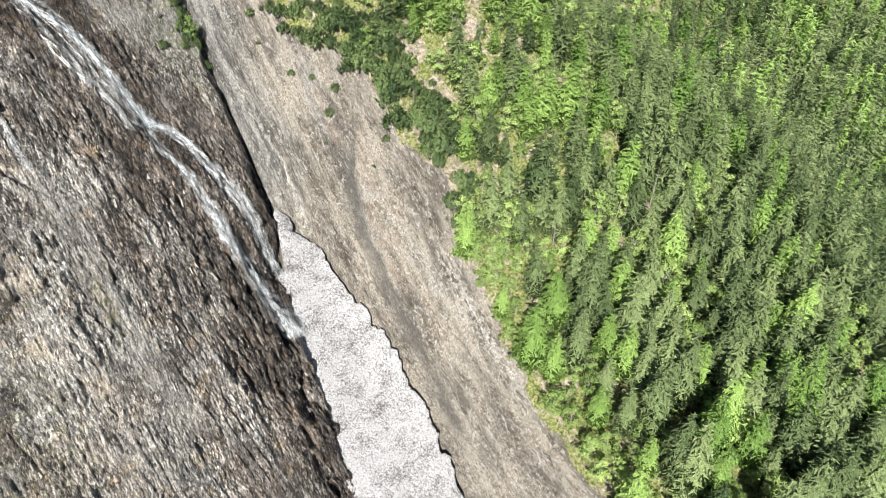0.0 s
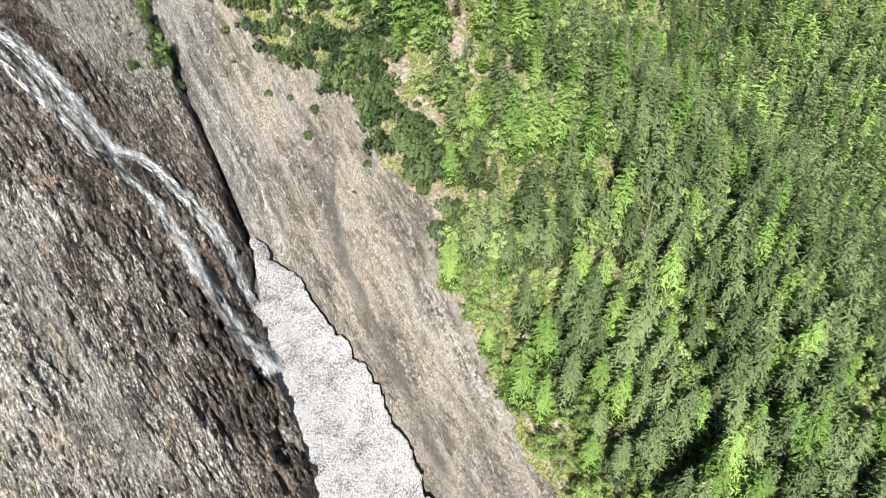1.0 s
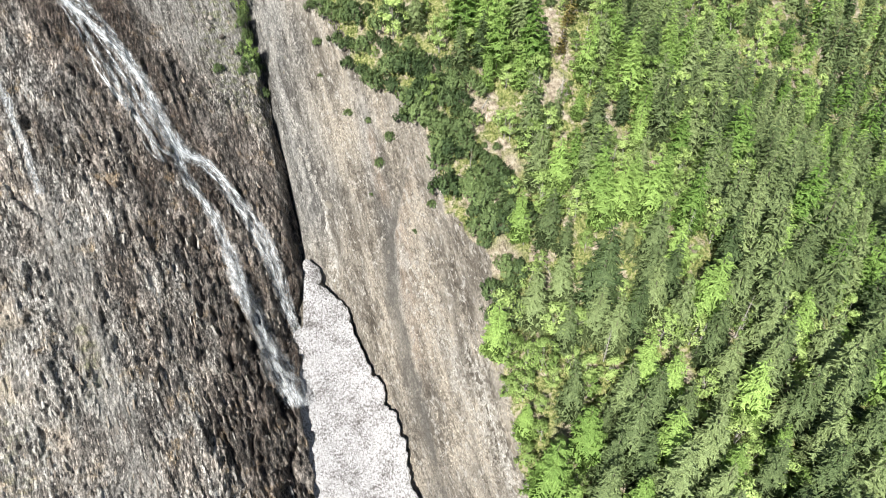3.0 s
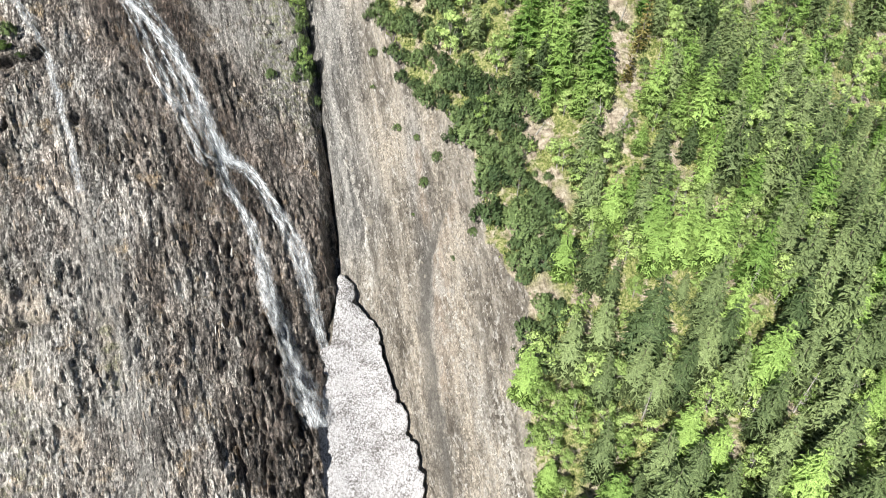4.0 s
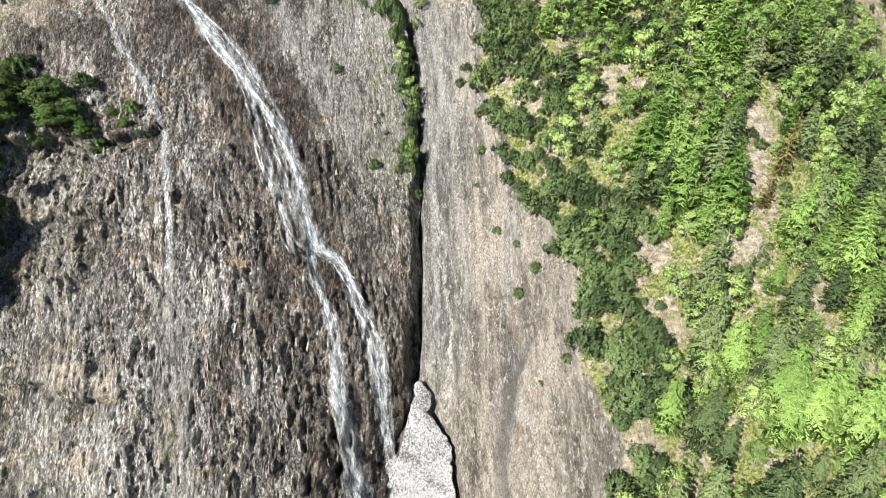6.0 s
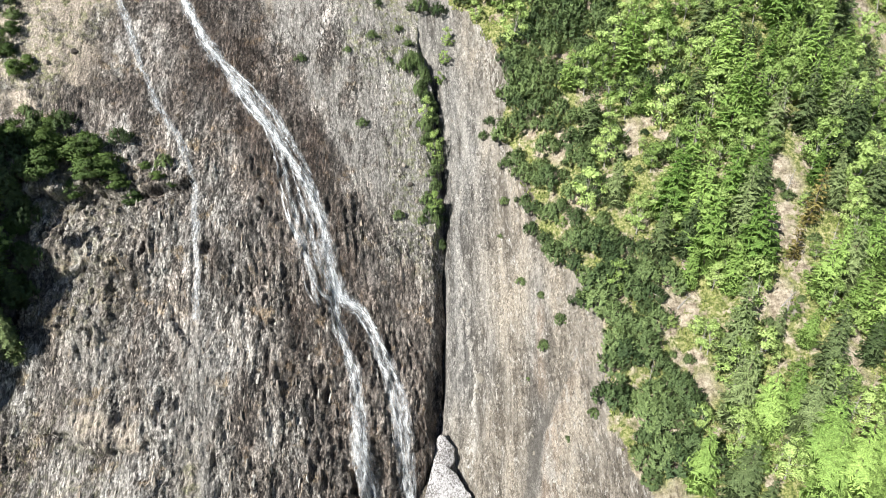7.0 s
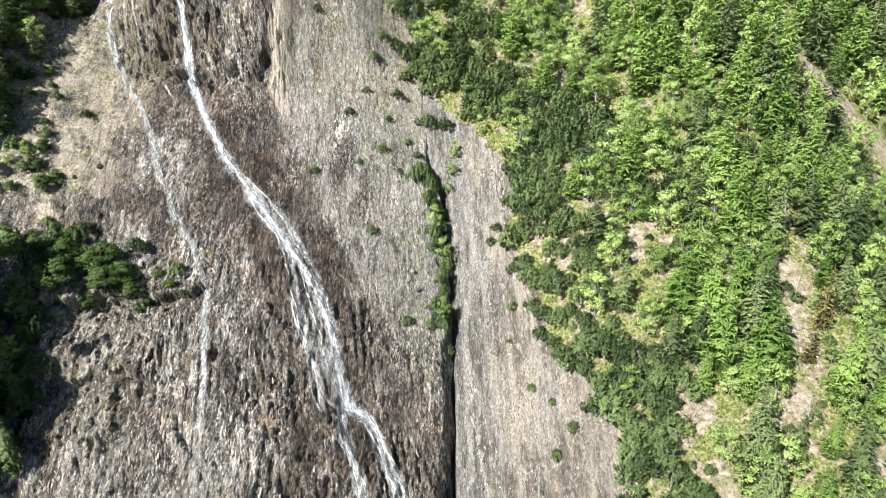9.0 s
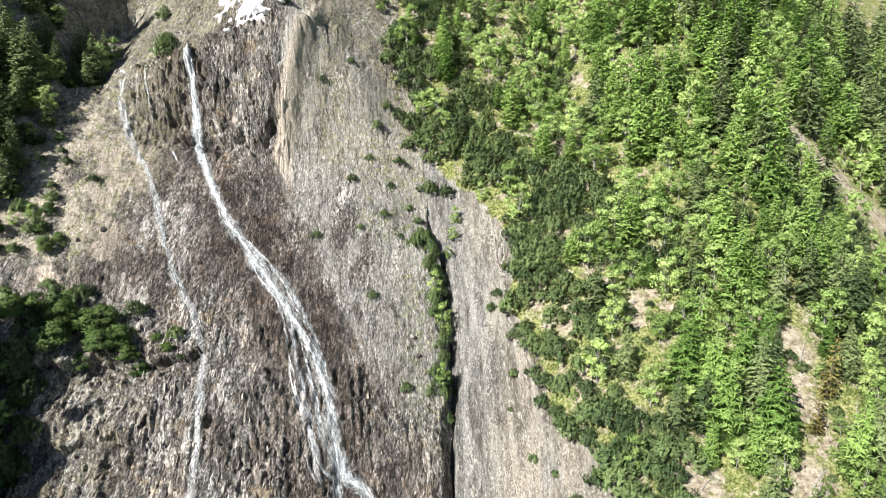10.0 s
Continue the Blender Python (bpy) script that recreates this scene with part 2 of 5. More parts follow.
def make_white_snow():
    m = Shade("clean_snow", 0.55)
    m.base(m.ramp(m.noise(m.place, 0.9, 6, 0.7), (0.35, (0.42, 0.43, 0.46)), (0.5, (0.66, 0.67, 0.69))))
    m.bump(m.noise(m.place, 0.9, 5, 0.7), 0.8, 0.4)
    return m.mat


def make_water(name, low, high):
    m = Shade(name, 0.25)
    m.place = m.node("ShaderNodeUVMap").outputs[0]
    strands = m.noise(m.stretched(1, 0.2, 1), 2.4, 8, 0.78, 1.2)
    fine = m.noise(m.stretched(1, 0.3, 1), 8.0, 6, 0.75, 0.6)
    foam = m.calc("ADD", strands, m.calc("MULTIPLY", fine, 0.3))
    m.base(m.ramp(foam, (0.4, (0.3, 0.34, 0.37)), (0.75, (0.62, 0.64, 0.66))))
    edge = m.mask("thin")
    m.feed(m.bsdf.inputs["Alpha"], m.ramp(m.calc("SUBTRACT", foam, m.calc("MULTIPLY", edge, 0.35)), (low, 0.0), (high, 1.0)))
    return m.mat


def make_leaf(name, dark, light, shine=0.25, gap=0.36):
    m = Shade(name, 0.6)
    info = m.node("ShaderNodeObjectInfo").outputs["Random"]
    clump = m.noise(m.place, 0.8, 2, 0.6)
    needle = m.noise(m.place, 5.5, 3, 0.7)
    own = m.calc("FRACT", m.calc("ADD", info, m.mask("hue")))
    t = m.calc("ADD", m.calc("MULTIPLY", own, 0.4), m.calc("ADD", m.calc("MULTIPLY", clump, 0.4), m.calc("MULTIPLY", needle, 0.35)))
    colour = m.ramp(t, (0.3, dark), (0.75, light))
    colour = m.mix(0.85, colour, m.ramp(needle, (0.38, 0.45), (0.5, 1.0), (0.62, 1.5)), "MULTIPLY")
    m.base(colour)
    m.bump(needle, 1.0, 0.2)
    through_leaf = m.node("ShaderNodeBsdfTranslucent")
    m.feed(through_leaf.inputs[0], colour)
    both = m.node("ShaderNodeMixShader")
    both.inputs[0].default_value = shine
    m.tree.links.new(m.bsdf.outputs[0], both.inputs[1])
    m.tree.links.new(through_leaf.outputs[0], both.inputs[2])
    # gaps between the needles or leaves of a spray
    gaps = m.node("ShaderNodeMixShader")
    m.feed(gaps.inputs[0], m.ramp(m.noise(m.place, 4.2, 2, 0.6), (gap - 0.02, 0.0), (gap + 0.01, 1.0)))
    m.tree.links.new(m.node("ShaderNodeBsdfTransparent").outputs[0], gaps.inputs[1])
    m.tree.links.new(both.outputs[0], gaps.inputs[2])
    m.tree.links.new(gaps.outputs[0], m.out.inputs["Surface"])
    return m.mat


def make_bark(name, dark, light):
    m = Shade(name, 0.9)
    n = m.noise(m.stretched(1, 1, 0.25), 6, 5, 0.7)
    m.base(m.ramp(n, (0.35, dark), (0.65, light)))
    m.bump(n, 0.8, 0.05)
    return m.mat


def make_flake():
    m = Shade("slate_flake", 0.75)
    own = m.node("ShaderNodeNewGeometry").outputs["Random Per Island"]
    info = m.node("ShaderNodeObjectInfo").outputs["Random"]
    pick_one = m.calc("FRACT", m.calc("ADD", own, info))
    fine = m.noise(m.stretched(1, 0.45, 0.45), 4.0, 5, 0.7)
    colour = m.ramp(pick_one, (0.0, (0.1, 0.085, 0.075)), (0.35, (0.25, 0.22, 0.195)), (0.6, (0.3, 0.25, 0.2)), (0.8, (0.36, 0.34, 0.31)), (1.0, (0.56, 0.54, 0.5)))
    colour = m.mix(0.6, colour, m.ramp(fine, (0.36, 0.5), (0.5, 1.0), (0.62, 1.4)), "MULTIPLY")
    m.base(m.mix(m.mask("wet"), colour, (0.5, 0.46, 0.44), "MULTIPLY"), 0.8)
    m.bump(fine, 0.8, 0.3)
    return m.mat


def make_stone():
    m = Shade("gully_stone", 0.85)
    own = m.node("ShaderNodeNewGeometry").outputs["Random Per Island"]
    m.base(m.ramp(own, (0.0, (0.11, 0.1, 0.085)), (0.6, (0.19, 0.172, 0.145)), (1.0, (0.27, 0.25, 0.215))))
    m.bump(m.noise(m.place, 5.0, 4, 0.7), 0.6, 0.1)
    return m.mat


def make_land():
    m = Shade("far_land", 0.95)
    n = m.noise(m.place, 0.02, 6, 0.65)
    m.base(m.ramp(n, (0.4, (0.04, 0.06, 0.02)), (0.6, (0.09, 0.105, 0.04)), (0.7, (0.22, 0.2, 0.17))))
    return m.mat


FLAKE, STONE = make_flake(), make_stone()
ROCK, SLAB, SNOW, SNOW_CLEAN, LAND = make_rock(), make_slab(), make_snow(), make_white_snow(), make_land()
WATER, SPRAY = make_water("white_water", 0.54, 0.74), make_water("thin_water", 0.57, 0.86)
SPRUCE_LEAF = make_leaf("spruce_needles", (0.028, 0.058, 0.018), (0.235, 0.3, 0.125), 0.18)
LARCH_LEAF = make_leaf("larch_needles", (0.1, 0.2, 0.035), (0.345, 0.49, 0.14), 0.28)
BIRCH_LEAF = make_leaf("birch_leaves", (0.13, 0.225, 0.045), (0.46, 0.59, 0.21), 0.36)
PINE_LEAF = make_leaf("dwarf_pine_needles", (0.03, 0.06, 0.022), (0.165, 0.23, 0.085), 0.18, 0.33)
ALDER_LEAF = make_leaf("alder_leaves", (0.03, 0.065, 0.015), (0.13, 0.2, 0.05), 0.25, 0.36)
RUST_LEAF = make_leaf("withered_needles", (0.17, 0.14, 0.045), (0.34, 0.29, 0.1), 0.3)
MEADOW = make_leaf("meadow_tufts", (0.1, 0.15, 0.03), (0.36, 0.4, 0.13), 0.3, 0.4)
BARK = make_bark("bark", (0.05, 0.04, 0.032), (0.15, 0.125, 0.105))
PALE_BARK = make_bark("pale_bark", (0.15, 0.135, 0.12), (0.4, 0.38, 0.35))


# ---- land form ----
# Heights over a 43 degree mountainside, as control values of smooth surfaces:
# the rock wall with the falls, and the slab with the wooded spur beyond the cleft.
WALL_FORM = [
    [-101, -110, -118, -124, -127, -125, -121, -121, -128, -140],
    [-106, -117, -126, -133, -138, -138, -134, -137, -149, -166],
    [-111, -124, -135, -143, -149, -148, -146, -155, -172, -192],
    [-115, -131, -145, -154, -161, -159, -166, -176, -193, -211],
    [-122, -139, -158, -166, -162, -163, -179, -174, -188, -209],
    [-133, -153, -172, -183, -185, -190, -185, -177, -182, -195],
    [-150, -169, -188, -201, -208, -210, -199, -187, -182, -185],
    [-167, -187, -205, -219, -226, -224, -212, -197, -186, -180],
]
SPUR_FORM = [
    [-137, -155, -172, -186, -188, -185, -183, -181, -179, -177],
    [-125, -145, -164, -186, -189, -187, -187, -183, -180, -179],
    [-112, -135, -159, -186, -204, -199, -190, -185, -181, -182],
    [-98, -122, -151, -176, -190, -188, -180, -185, -181, -184],
    [-86, -104, -129, -153, -147, -165, -176, -183, -185, -188],
    [-83, -96, -120, -156, -159, -168, -174, -175, -179, -186],
    [-88, -102, -125, -130, -139, -145, -152, -161, -172, -185],
    [-102, -117, -132, -138, -164, -194, -198, -184, -189, -199],
    [-128, -150, -173, -190, -210, -234, -234, -220, -221, -224],
    [-161, -191, -220, -242, -256, -264, -260, -253, -252, -252],
]


def ease(t):
    t = np.clip(t, 0.0, 1.0)
    return t * t * (3 - 2 * t)


def surface(form, u, v):
    form = np.array(form, float)
    nu, nv = form.shape
    u, v = np.clip(u, 0, nu - 3 - 1e-6), np.clip(v, 0, nv - 3 - 1e-6)
    i, j = np.floor(u).astype(int), np.floor(v).astype(int)

    def weights(t):
        return ((1 - t) ** 3 / 6, (3 * t**3 - 6 * t**2 + 4) / 6, (-3 * t**3 + 3 * t**2 + 3 * t + 1) / 6, t**3 / 6)

    wu, wv = weights(u - i), weights(v - j)
    return sum(wu[a] * wv[b] * form[i + a, j + b] for a in range(4) for b in range(4))


def lattice(ix, iy, seed):
    n = (ix * 374761393 + iy * 668265263 + seed * 974711) & 0x7FFFFFFF
    n = ((n ^ (n >> 13)) * 1274126177) & 0x7FFFFFFF
    return ((n ^ (n >> 16)) & 0xFFFF) / 32767.5 - 1


def grain(x, y, seed=0):
    """Smooth noise from -1 to 1 with features about one unit across."""
    x, y = np.asarray(x, float), np.asarray(y, float)
    ix, iy = np.floor(x).astype(np.int64), np.floor(y).astype(np.int64)
    fx, fy = x - ix, y - iy
    sx, sy = fx * fx * (3 - 2 * fx), fy * fy * (3 - 2 * fy)
    a, b = lattice(ix, iy, seed), lattice(ix + 1, iy, seed)
    c, d = lattice(ix, iy + 1, seed), lattice(ix + 1, iy + 1, seed)
    return (a + (b - a) * sx) * (1 - sy) + (c + (d - c) * sx) * sy


def cleft_x(y):
    """The line of the cleft, and below it the wall's foot along the snow."""
    return np.interp(y, CLEFT_Y, CLEFT_X)


CLEFT_Y = [-60, 20, 42, 46, 54, 62, 68, 76, 82, 88, 95, 99, 104, 111, 120, 133, 147, 151, 160, 170, 330]
CLEFT_X = [-25, -18, -14.4, -13.4, -11, -10, -9.6, -8.4, -7, -5, -2, -0.6, 0.4, 1.2, 1.6, 1.5, 1.2, 0.2, -3, -5, -5]
SNOW_Y = [10, 27, 33, 39, 44, 51, 59, 64, 69, 74.5, 82, 84, 88, 91.5, 96, 98, 99.5]
SNOW_RIGHT = [5, 6.5, 8.4, 9.4, 10.9, 10.7, 11, 11.7, 10.7, 9.7, 7.9, 7.3, 7.2, 5.8, 3.3, 3.2, 1.6]
EDGE_Y = [-60, 4, 25, 40, 50, 60, 65, 72, 83, 97, 107, 119, 128, 133, 143, 148, 154, 161, 170, 176, 190, 330]
EDGE_X = [25, 25.8, 27, 29, 30, 30, 33, 34, 29.5, 30.8, 29.6, 22, 20, 18.5, 14.3, 16, 18, 14.3, 7, -2, -16, -40]


def wall_base(x, y):
    z = surface(WALL_FORM, (x + 150) / 36, (y + 30) / 36) + 0.95 * y
    # lower towards the snow
    z -= 5.5 * ease(1 - (cleft_x(y) - x) / 10) * ease((98 - y) / 8)
    # the shaded flank along the cleft
    z -= (6.0 + 1.5 * grain(x / 2, y / 3, 67)) * ease(1 - (cleft_x(y) - x) / (2.9 + 1.1 * grain(y / 3, y * 0, 68))) * ease((y - 95) / 6) * ease((156 - y) / 8)
    # the lip of the falls: a steep step with a bench behind it
    lip = 181 + 1.5 * np.sin(x / 6.0) + 0.5 * np.maximum(x + 46, 0)
    rim = 14.3 + 0.42 * (np.minimum(x, -46) + 73.7)
    side = ease((x + 118) / 12) * ease((-4 - x) / 40)
    bench = rim + 0.62 * np.maximum(y - lip, 0) - 1.5 * ease((y - lip) / 3) + 8 * ease((y - 225) / 30)
    up = ease((y - 171.5) / (lip - 171.5)) ** 1.3
    z += side * up * (bench - z)
    # an unseen spur added to the west, shading the bank beside the broken rock
    mid = -141 + 4 * ease((112 - y) / 14) + 2 * ease((y - 118) / 14) - 0.33 * (y - 60)
    crest = 118 * np.exp(-(((y - 50) / 26) ** 4)) + 92 * np.exp(-(((y - 142) / 32) ** 4))
    return z + crest * np.exp(-(((x - mid) / 15.0) ** 2))


def spur_base(x, y):
    z = surface(SPUR_FORM, 1.75 * np.arcsinh((x - 20) / 25.0) + 2.2, (y + 30) / 36) + 0.95 * y
    # the cleft under the wall
    rim = np.interp(y, SNOW_Y, SNOW_RIGHT)
    z = z - 2.2 * ease(1.4 - abs(x - rim - 0.2) / 1.2) * ease((100 - y) / 2) * ease((y - 10) / 10)
    return z - 8.0 * ease(1 - (x - cleft_x(y)) / (0.9 + 0.5 * grain(y / 3, y * 0, 62) + 2.9 * ease((y - 126) / 14) * (1 + 0.45 * grain(y / 4, y * 0, 63)))) * ease((y - 100) / 4) * ease((167 - y) / 5)


def wood_edge(y):
    """Where the bare slab ends and the wood begins."""
    return np.interp(y, EDGE_Y, EDGE_X)


def plates(x, s, wide, tall, seed, lean):
    """Broken blocks, each with its own step and tilt: their height, and a number from 0 to 1 for each."""
    u, v = np.asarray(x, float) / wide, np.asarray(s, float) / tall
    iu, iv = np.floor(u).astype(np.int64), np.floor(v).astype(np.int64)
    best, second = np.full(u.shape, 9.0), np.full(u.shape, 9.0)
    height, mark = np.zeros(u.shape), np.zeros(u.shape)
    for a in (-1, 0, 1):
        for b in (-1, 0, 1):
            cu, cv = iu + a, iv + b
            du = u - (cu + 0.5 + 0.48 * lattice(cu, cv, seed))
            dv = v - (cv + 0.5 + 0.48 * lattice(cu, cv, seed + 1))
            far = np.maximum(abs(du + 0.3 * dv), abs(dv - 0.2 * du)) + 0.3 * (abs(du) + abs(dv))
            h = lattice(cu, cv, seed + 2) + lean * (1.3 * lattice(cu, cv, seed + 3) * du + 1.1 * lattice(cu, cv, seed + 4) * dv)
            nearer = far < best
            second = np.where(nearer, best, np.minimum(second, far))
            height, mark, best = np.where(nearer, h, height), np.where(nearer, 0.5 + 0.5 * lattice(cu, cv, seed + 5), mark), np.minimum(best, far)
    return height - 0.3 * np.exp(-(((second - best) / 0.1) ** 2)), mark


def ledges(n, count):
    """Smooth heights broken into steps with sharp risers."""
    q = n * count
    f = q - np.floor(q)
    return (np.floor(q) + 0.45 * f + 0.55 * ease((f - 0.8) / 0.2)) / count


# Scarps and cracks of the wall: their lines, and how far they step.
SCARPS = [
    ([(-69.3, 105.4), (-63.1, 106.7), (-55.8, 106.5), (-56.4, 112)], 1.3),
    ([(-70.3, 113.5), (-64, 114.6), (-58.2, 114.4), (-56.2, 107.6)], 0.9),
    ([(-62, 106.1), (-60.3, 103.1), (-57.1, 100)], 1.0),
    ([(-50.8, 101), (-45.8, 95.8), (-40.6, 103), (-36.4, 109.2)], -1.0),
    ([(-43.3, 95), (-40.9, 86.3), (-43.2, 80), (-43.1, 70)], 0.4),
    ([(-67.5, 83), (-61, 81.6), (-54, 82.7)], 1.5),
    ([(-37.8, 108.5), (-32.2, 100), (-34.2, 87), (-34.8, 76.9), (-24.8, 74.9)], 0.8),
    ([(-21.7, 74), (-19.3, 67.8), (-21.2, 59.8)], 1.9),
    ([(-11.6, 77), (-10.9, 68), (-15.1, 57)], 2.1),
    ([(-16.5, 88), (-15, 81), (-16, 72)], 1.5),
    ([(-26, 70), (-23, 62), (-25, 50)], 1.5),
    ([(-57, 128), (-52.1, 116.2), (-49.7, 103)], -0.25),
    ([(-30, 112), (-27.5, 104), (-29, 94)], 0.8),
    ([(-52, 74), (-50, 66), (-52, 58)], 1.0),
    ([(-24, 96), (-22.5, 88), (-24, 80)], 1.1),
    ([(-86, 113.5), (-74, 117), (-63, 119.3), (-57, 121), (-52.5, 122.8)], 2.2),
    ([(-72, 172.4), (-62, 173.2), (-53, 173), (-46, 174.5)], 2.0),
    ([(-66, 172), (-65.2, 177), (-66, 181)], -0.8),
]


def scarps(x, y):
    """Steps along the lines of SCARPS: higher on one side, with a crack at the foot."""
    out = np.zeros(np.shape(x))
    wx, wy = x + 0.7 * grain(x / 2.2, y / 2.2, 120) + 0.3 * grain(x / 0.8, y / 0.8, 121), y + 1.0 * grain(x / 2.7, y / 2.7, 122)
    for line, high in SCARPS:
        (x0, y0), (x1, y1) = np.min(line, 0) - 7, np.max(line, 0) + 7
        on = (wx > x0) & (wx < x1) & (wy > y0) & (wy < y1)
        if not on.any():
            continue
        px, py = wx[on], wy[on]
        best, turn = np.full(px.shape, 1e9), np.zeros(px.shape)
        for (ax, ay), (bx, by) in zip(line, line[1:]):
            dx, dy = bx - ax, by - ay
            t = np.clip(((px - ax) * dx + (py - ay) * dy) / (dx * dx + dy * dy), 0, 1)
            ex, ey = px - ax - t * dx, py - ay - t * dy
            far = np.hypot(ex, ey)
            turn = np.where(far < best, np.sign(ex * dy - ey * dx), turn)
            best = np.minimum(best, far)
        side = -turn * np.sign(high) * ease(best / 0.35)
        out[on] += abs(high) * (0.75 * side * np.exp(-best / 2.6) - 0.8 * np.exp(-((best / 0.4) ** 2)))
    return out


# A pale fin beside the lip of the falls, and ribs of darker rock in the pale slope beyond it.
FIN = [(-34, 206), (-36, 195), (-37.8, 183.4), (-40.2, 178.7), (-42.4, 174.3), (-43.6, 171.3), (-41.2, 167), (-38.6, 159), (-36.5, 152)]
RIBS = [(-30, 182, 2.6, 4.5), (-25.5, 161, 3.0, 8.0), (-33, 176, 1.2, 4.0), (-20, 150, 2.0, 5.0)]


# Deep holes in the broken rock: place, width and height.
PITS = [(-20.7, 77, 0.6, 1.3), (-15.3, 80, 0.8, 1.9), (-16.6, 86, 0.6, 1.5), (-19.4, 60.5, 0.8, 2.0), (-18.7, 52.7, 1.0, 2.4), (-13.3, 85.8, 0.5, 1.2), (-13, 72, 0.8, 2.0), (-24, 68, 0.5, 1.3), (-18, 43, 0.9, 2.0), (-37, 123.5, 0.6, 1.5), (-46.5, 112.4, 0.7, 0.9), (-27.5, 118, 0.5, 1.0), (-58, 110, 0.4, 1.4), (-40.9, 84, 0.2, 3.0), (-33, 104, 0.4, 1.1), (-22, 97, 0.4, 1.2)]


def wall_parts(x, y):
    """Relief of the wall, in metres, and the tone of the rock at each place."""
    x, y = np.asarray(x, float), np.asarray(y, float)
    s = 0.73 * (y + wall_height(x, y)) + 0.12 * x
    smooth_top = ease((y - 127) / 12) * ease((170 - y) / 3)
    smooth_top = np.maximum(smooth_top, ease((y - 148) / 14) * ease((x + 45) / 10))
    smooth_top = np.maximum(smooth_top, ease((x + 46 - 0.8 * (165 - y) * (y < 165)) / 5) * ease((y - 122) / 14))
    strip = ease(1.25 - abs(x + 43.5 + 0.12 * (y - 80)) / 3.5) * ease((106 - y) / 10) * ease((y - 52) / 8)
    smooth_top = np.maximum(smooth_top, 0.8 * strip) * (1 - ease((x + 88) / 4) * ease((-43 - x) / 3) * ease((y - 171) / 2))
    rough = (1 - 0.65 * smooth_top * (1 - ease((y - 168) / 3) * ease((-40 - x) / 6))) * (0.4 + 0.6 * ease((y - 20) / 20))
    # rock that is broken into blocks, and rock that is only scored
    broken = ease(0.5 + 0.8 * grain(x / 11, s / 15, 10) + 0.5 * grain(x / 4, s / 6, 11))
    foot = ease((x + 22) / 10) * ease((104 - y) / 12)
    broken = np.maximum(broken, foot)
    d = 1.5 * grain(x / 13, s / 21, 1)
    d += 0.8 * ledges(grain(x / 6.1 + 0.05 * s, s / 7.3, 2) + 0.35 * grain(x / 2.3, s / 3.1, 12), 2.0)
    turns = ((0.06, 2.6, 8.0, 0.5), (-0.12, 1.5, 4.4, 0.32), (0.16, 0.85, 2.2, 0.2), (-0.1, 0.5, 1.2, 0.15), (0.12, 0.3, 0.65, 0.1))
    for k, (a, wide, tall, high) in enumerate(turns):
        u, v = x * math.cos(a) + s * math.sin(a), s * math.cos(a) - x * math.sin(a)
        n = grain(u / wide + 17.3 * k, v / tall, 30 + k)
        d += high * (0.45 + 0.75 * broken) * ((1 - 2.2 * abs(n)) if k in (1, 3) else ledges(1.5 * n, 2.0) if k in (0, 2) else 1.4 * n)
    shift = 0.5 * grain(x / 3, s / 4, 4)
    blocks, m1 = plates(x + shift, s - shift, 1.5, 3.6, 200, 1.2)
    chips, m2 = plates(x - shift, s + 0.6 * shift, 0.6, 1.3, 220, 1.3)
    d += (0.15 + 0.7 * broken) * (0.34 * blocks + 0.24 * chips)
    # straight scores along the dip
    p = (x + 0.10 * s) / 1.9 + 0.9 * grain(x / 5, s / 22, 7)
    q = (x - 0.04 * s) / 0.7 + 0.8 * grain(x / 3, s / 12, 13)
    d += 0.55 * (p - np.floor(p)) * ease(grain(x / 4, s / 9, 8) + 0.5) + 0.26 * (q - np.floor(q)) * ease(grain(x / 3, s / 7, 9) + 0.6)
    cliff = ease((x + 90) / 6) * ease((-42 - x) / 6) * ease((y - 170) / 3) * ease((186 - y) / 3)
    column, _ = plates(x + 0.6 * grain(x / 2, s / 2, 69), s, 2.0, 2.2, 230, 1.0)
    d += cliff * 0.75 * column + foot * 0.7 * (plates(x + shift, s, 2.6, 3.6, 250, 1.2)[0])
    tone = 0.5 + 0.3 * grain(x / 1.3, s / 3, 15) + 0.35 * grain(x / 0.5, s / 1.1, 16) + 0.3 * (0.5 * m1 + 0.5 * m2 - 0.5)
    d += scarps(np.atleast_1d(x), np.atleast_1d(y)).reshape(d.shape)
    for a, b, wide, tall in PITS:
        d -= 2.2 * ease((1.25 - np.hypot((x - a + 0.5 * grain(x / 0.7, y / 0.9, 84)) / wide, (y - b + 0.7 * grain(x / 0.8, y / 0.6, 90)) / tall)) * 1.5)
    fin = near_line(x + 0.5 * grain(x / 2, y / 2, 48), y, FIN)
    return rough * d + 2.2 * np.exp(-((fin / 1.7) ** 2)) * ease((y - 166) / 8) * ease((200 - y) / 8), tone


def wall_detail(x, y):
    return wall_parts(x, y)[0]


def tongue(x, y):
    """How far a place lies to the right of the edge between the grey tongue and the tan slope."""
    edge = np.interp(y, [20, 51, 64, 76.6, 81.6, 85.7, 88.8, 91.6, 94.3, 98.3, 104], [13, 17, 18, 18.2, 18.8, 19.4, 20.1, 21, 23.6, 28, 33])
    return x - edge + 0.5 * grain(x / 1.5, y / 2.5, 86) + 0.2 * grain(x / 0.5, y / 0.9, 87)


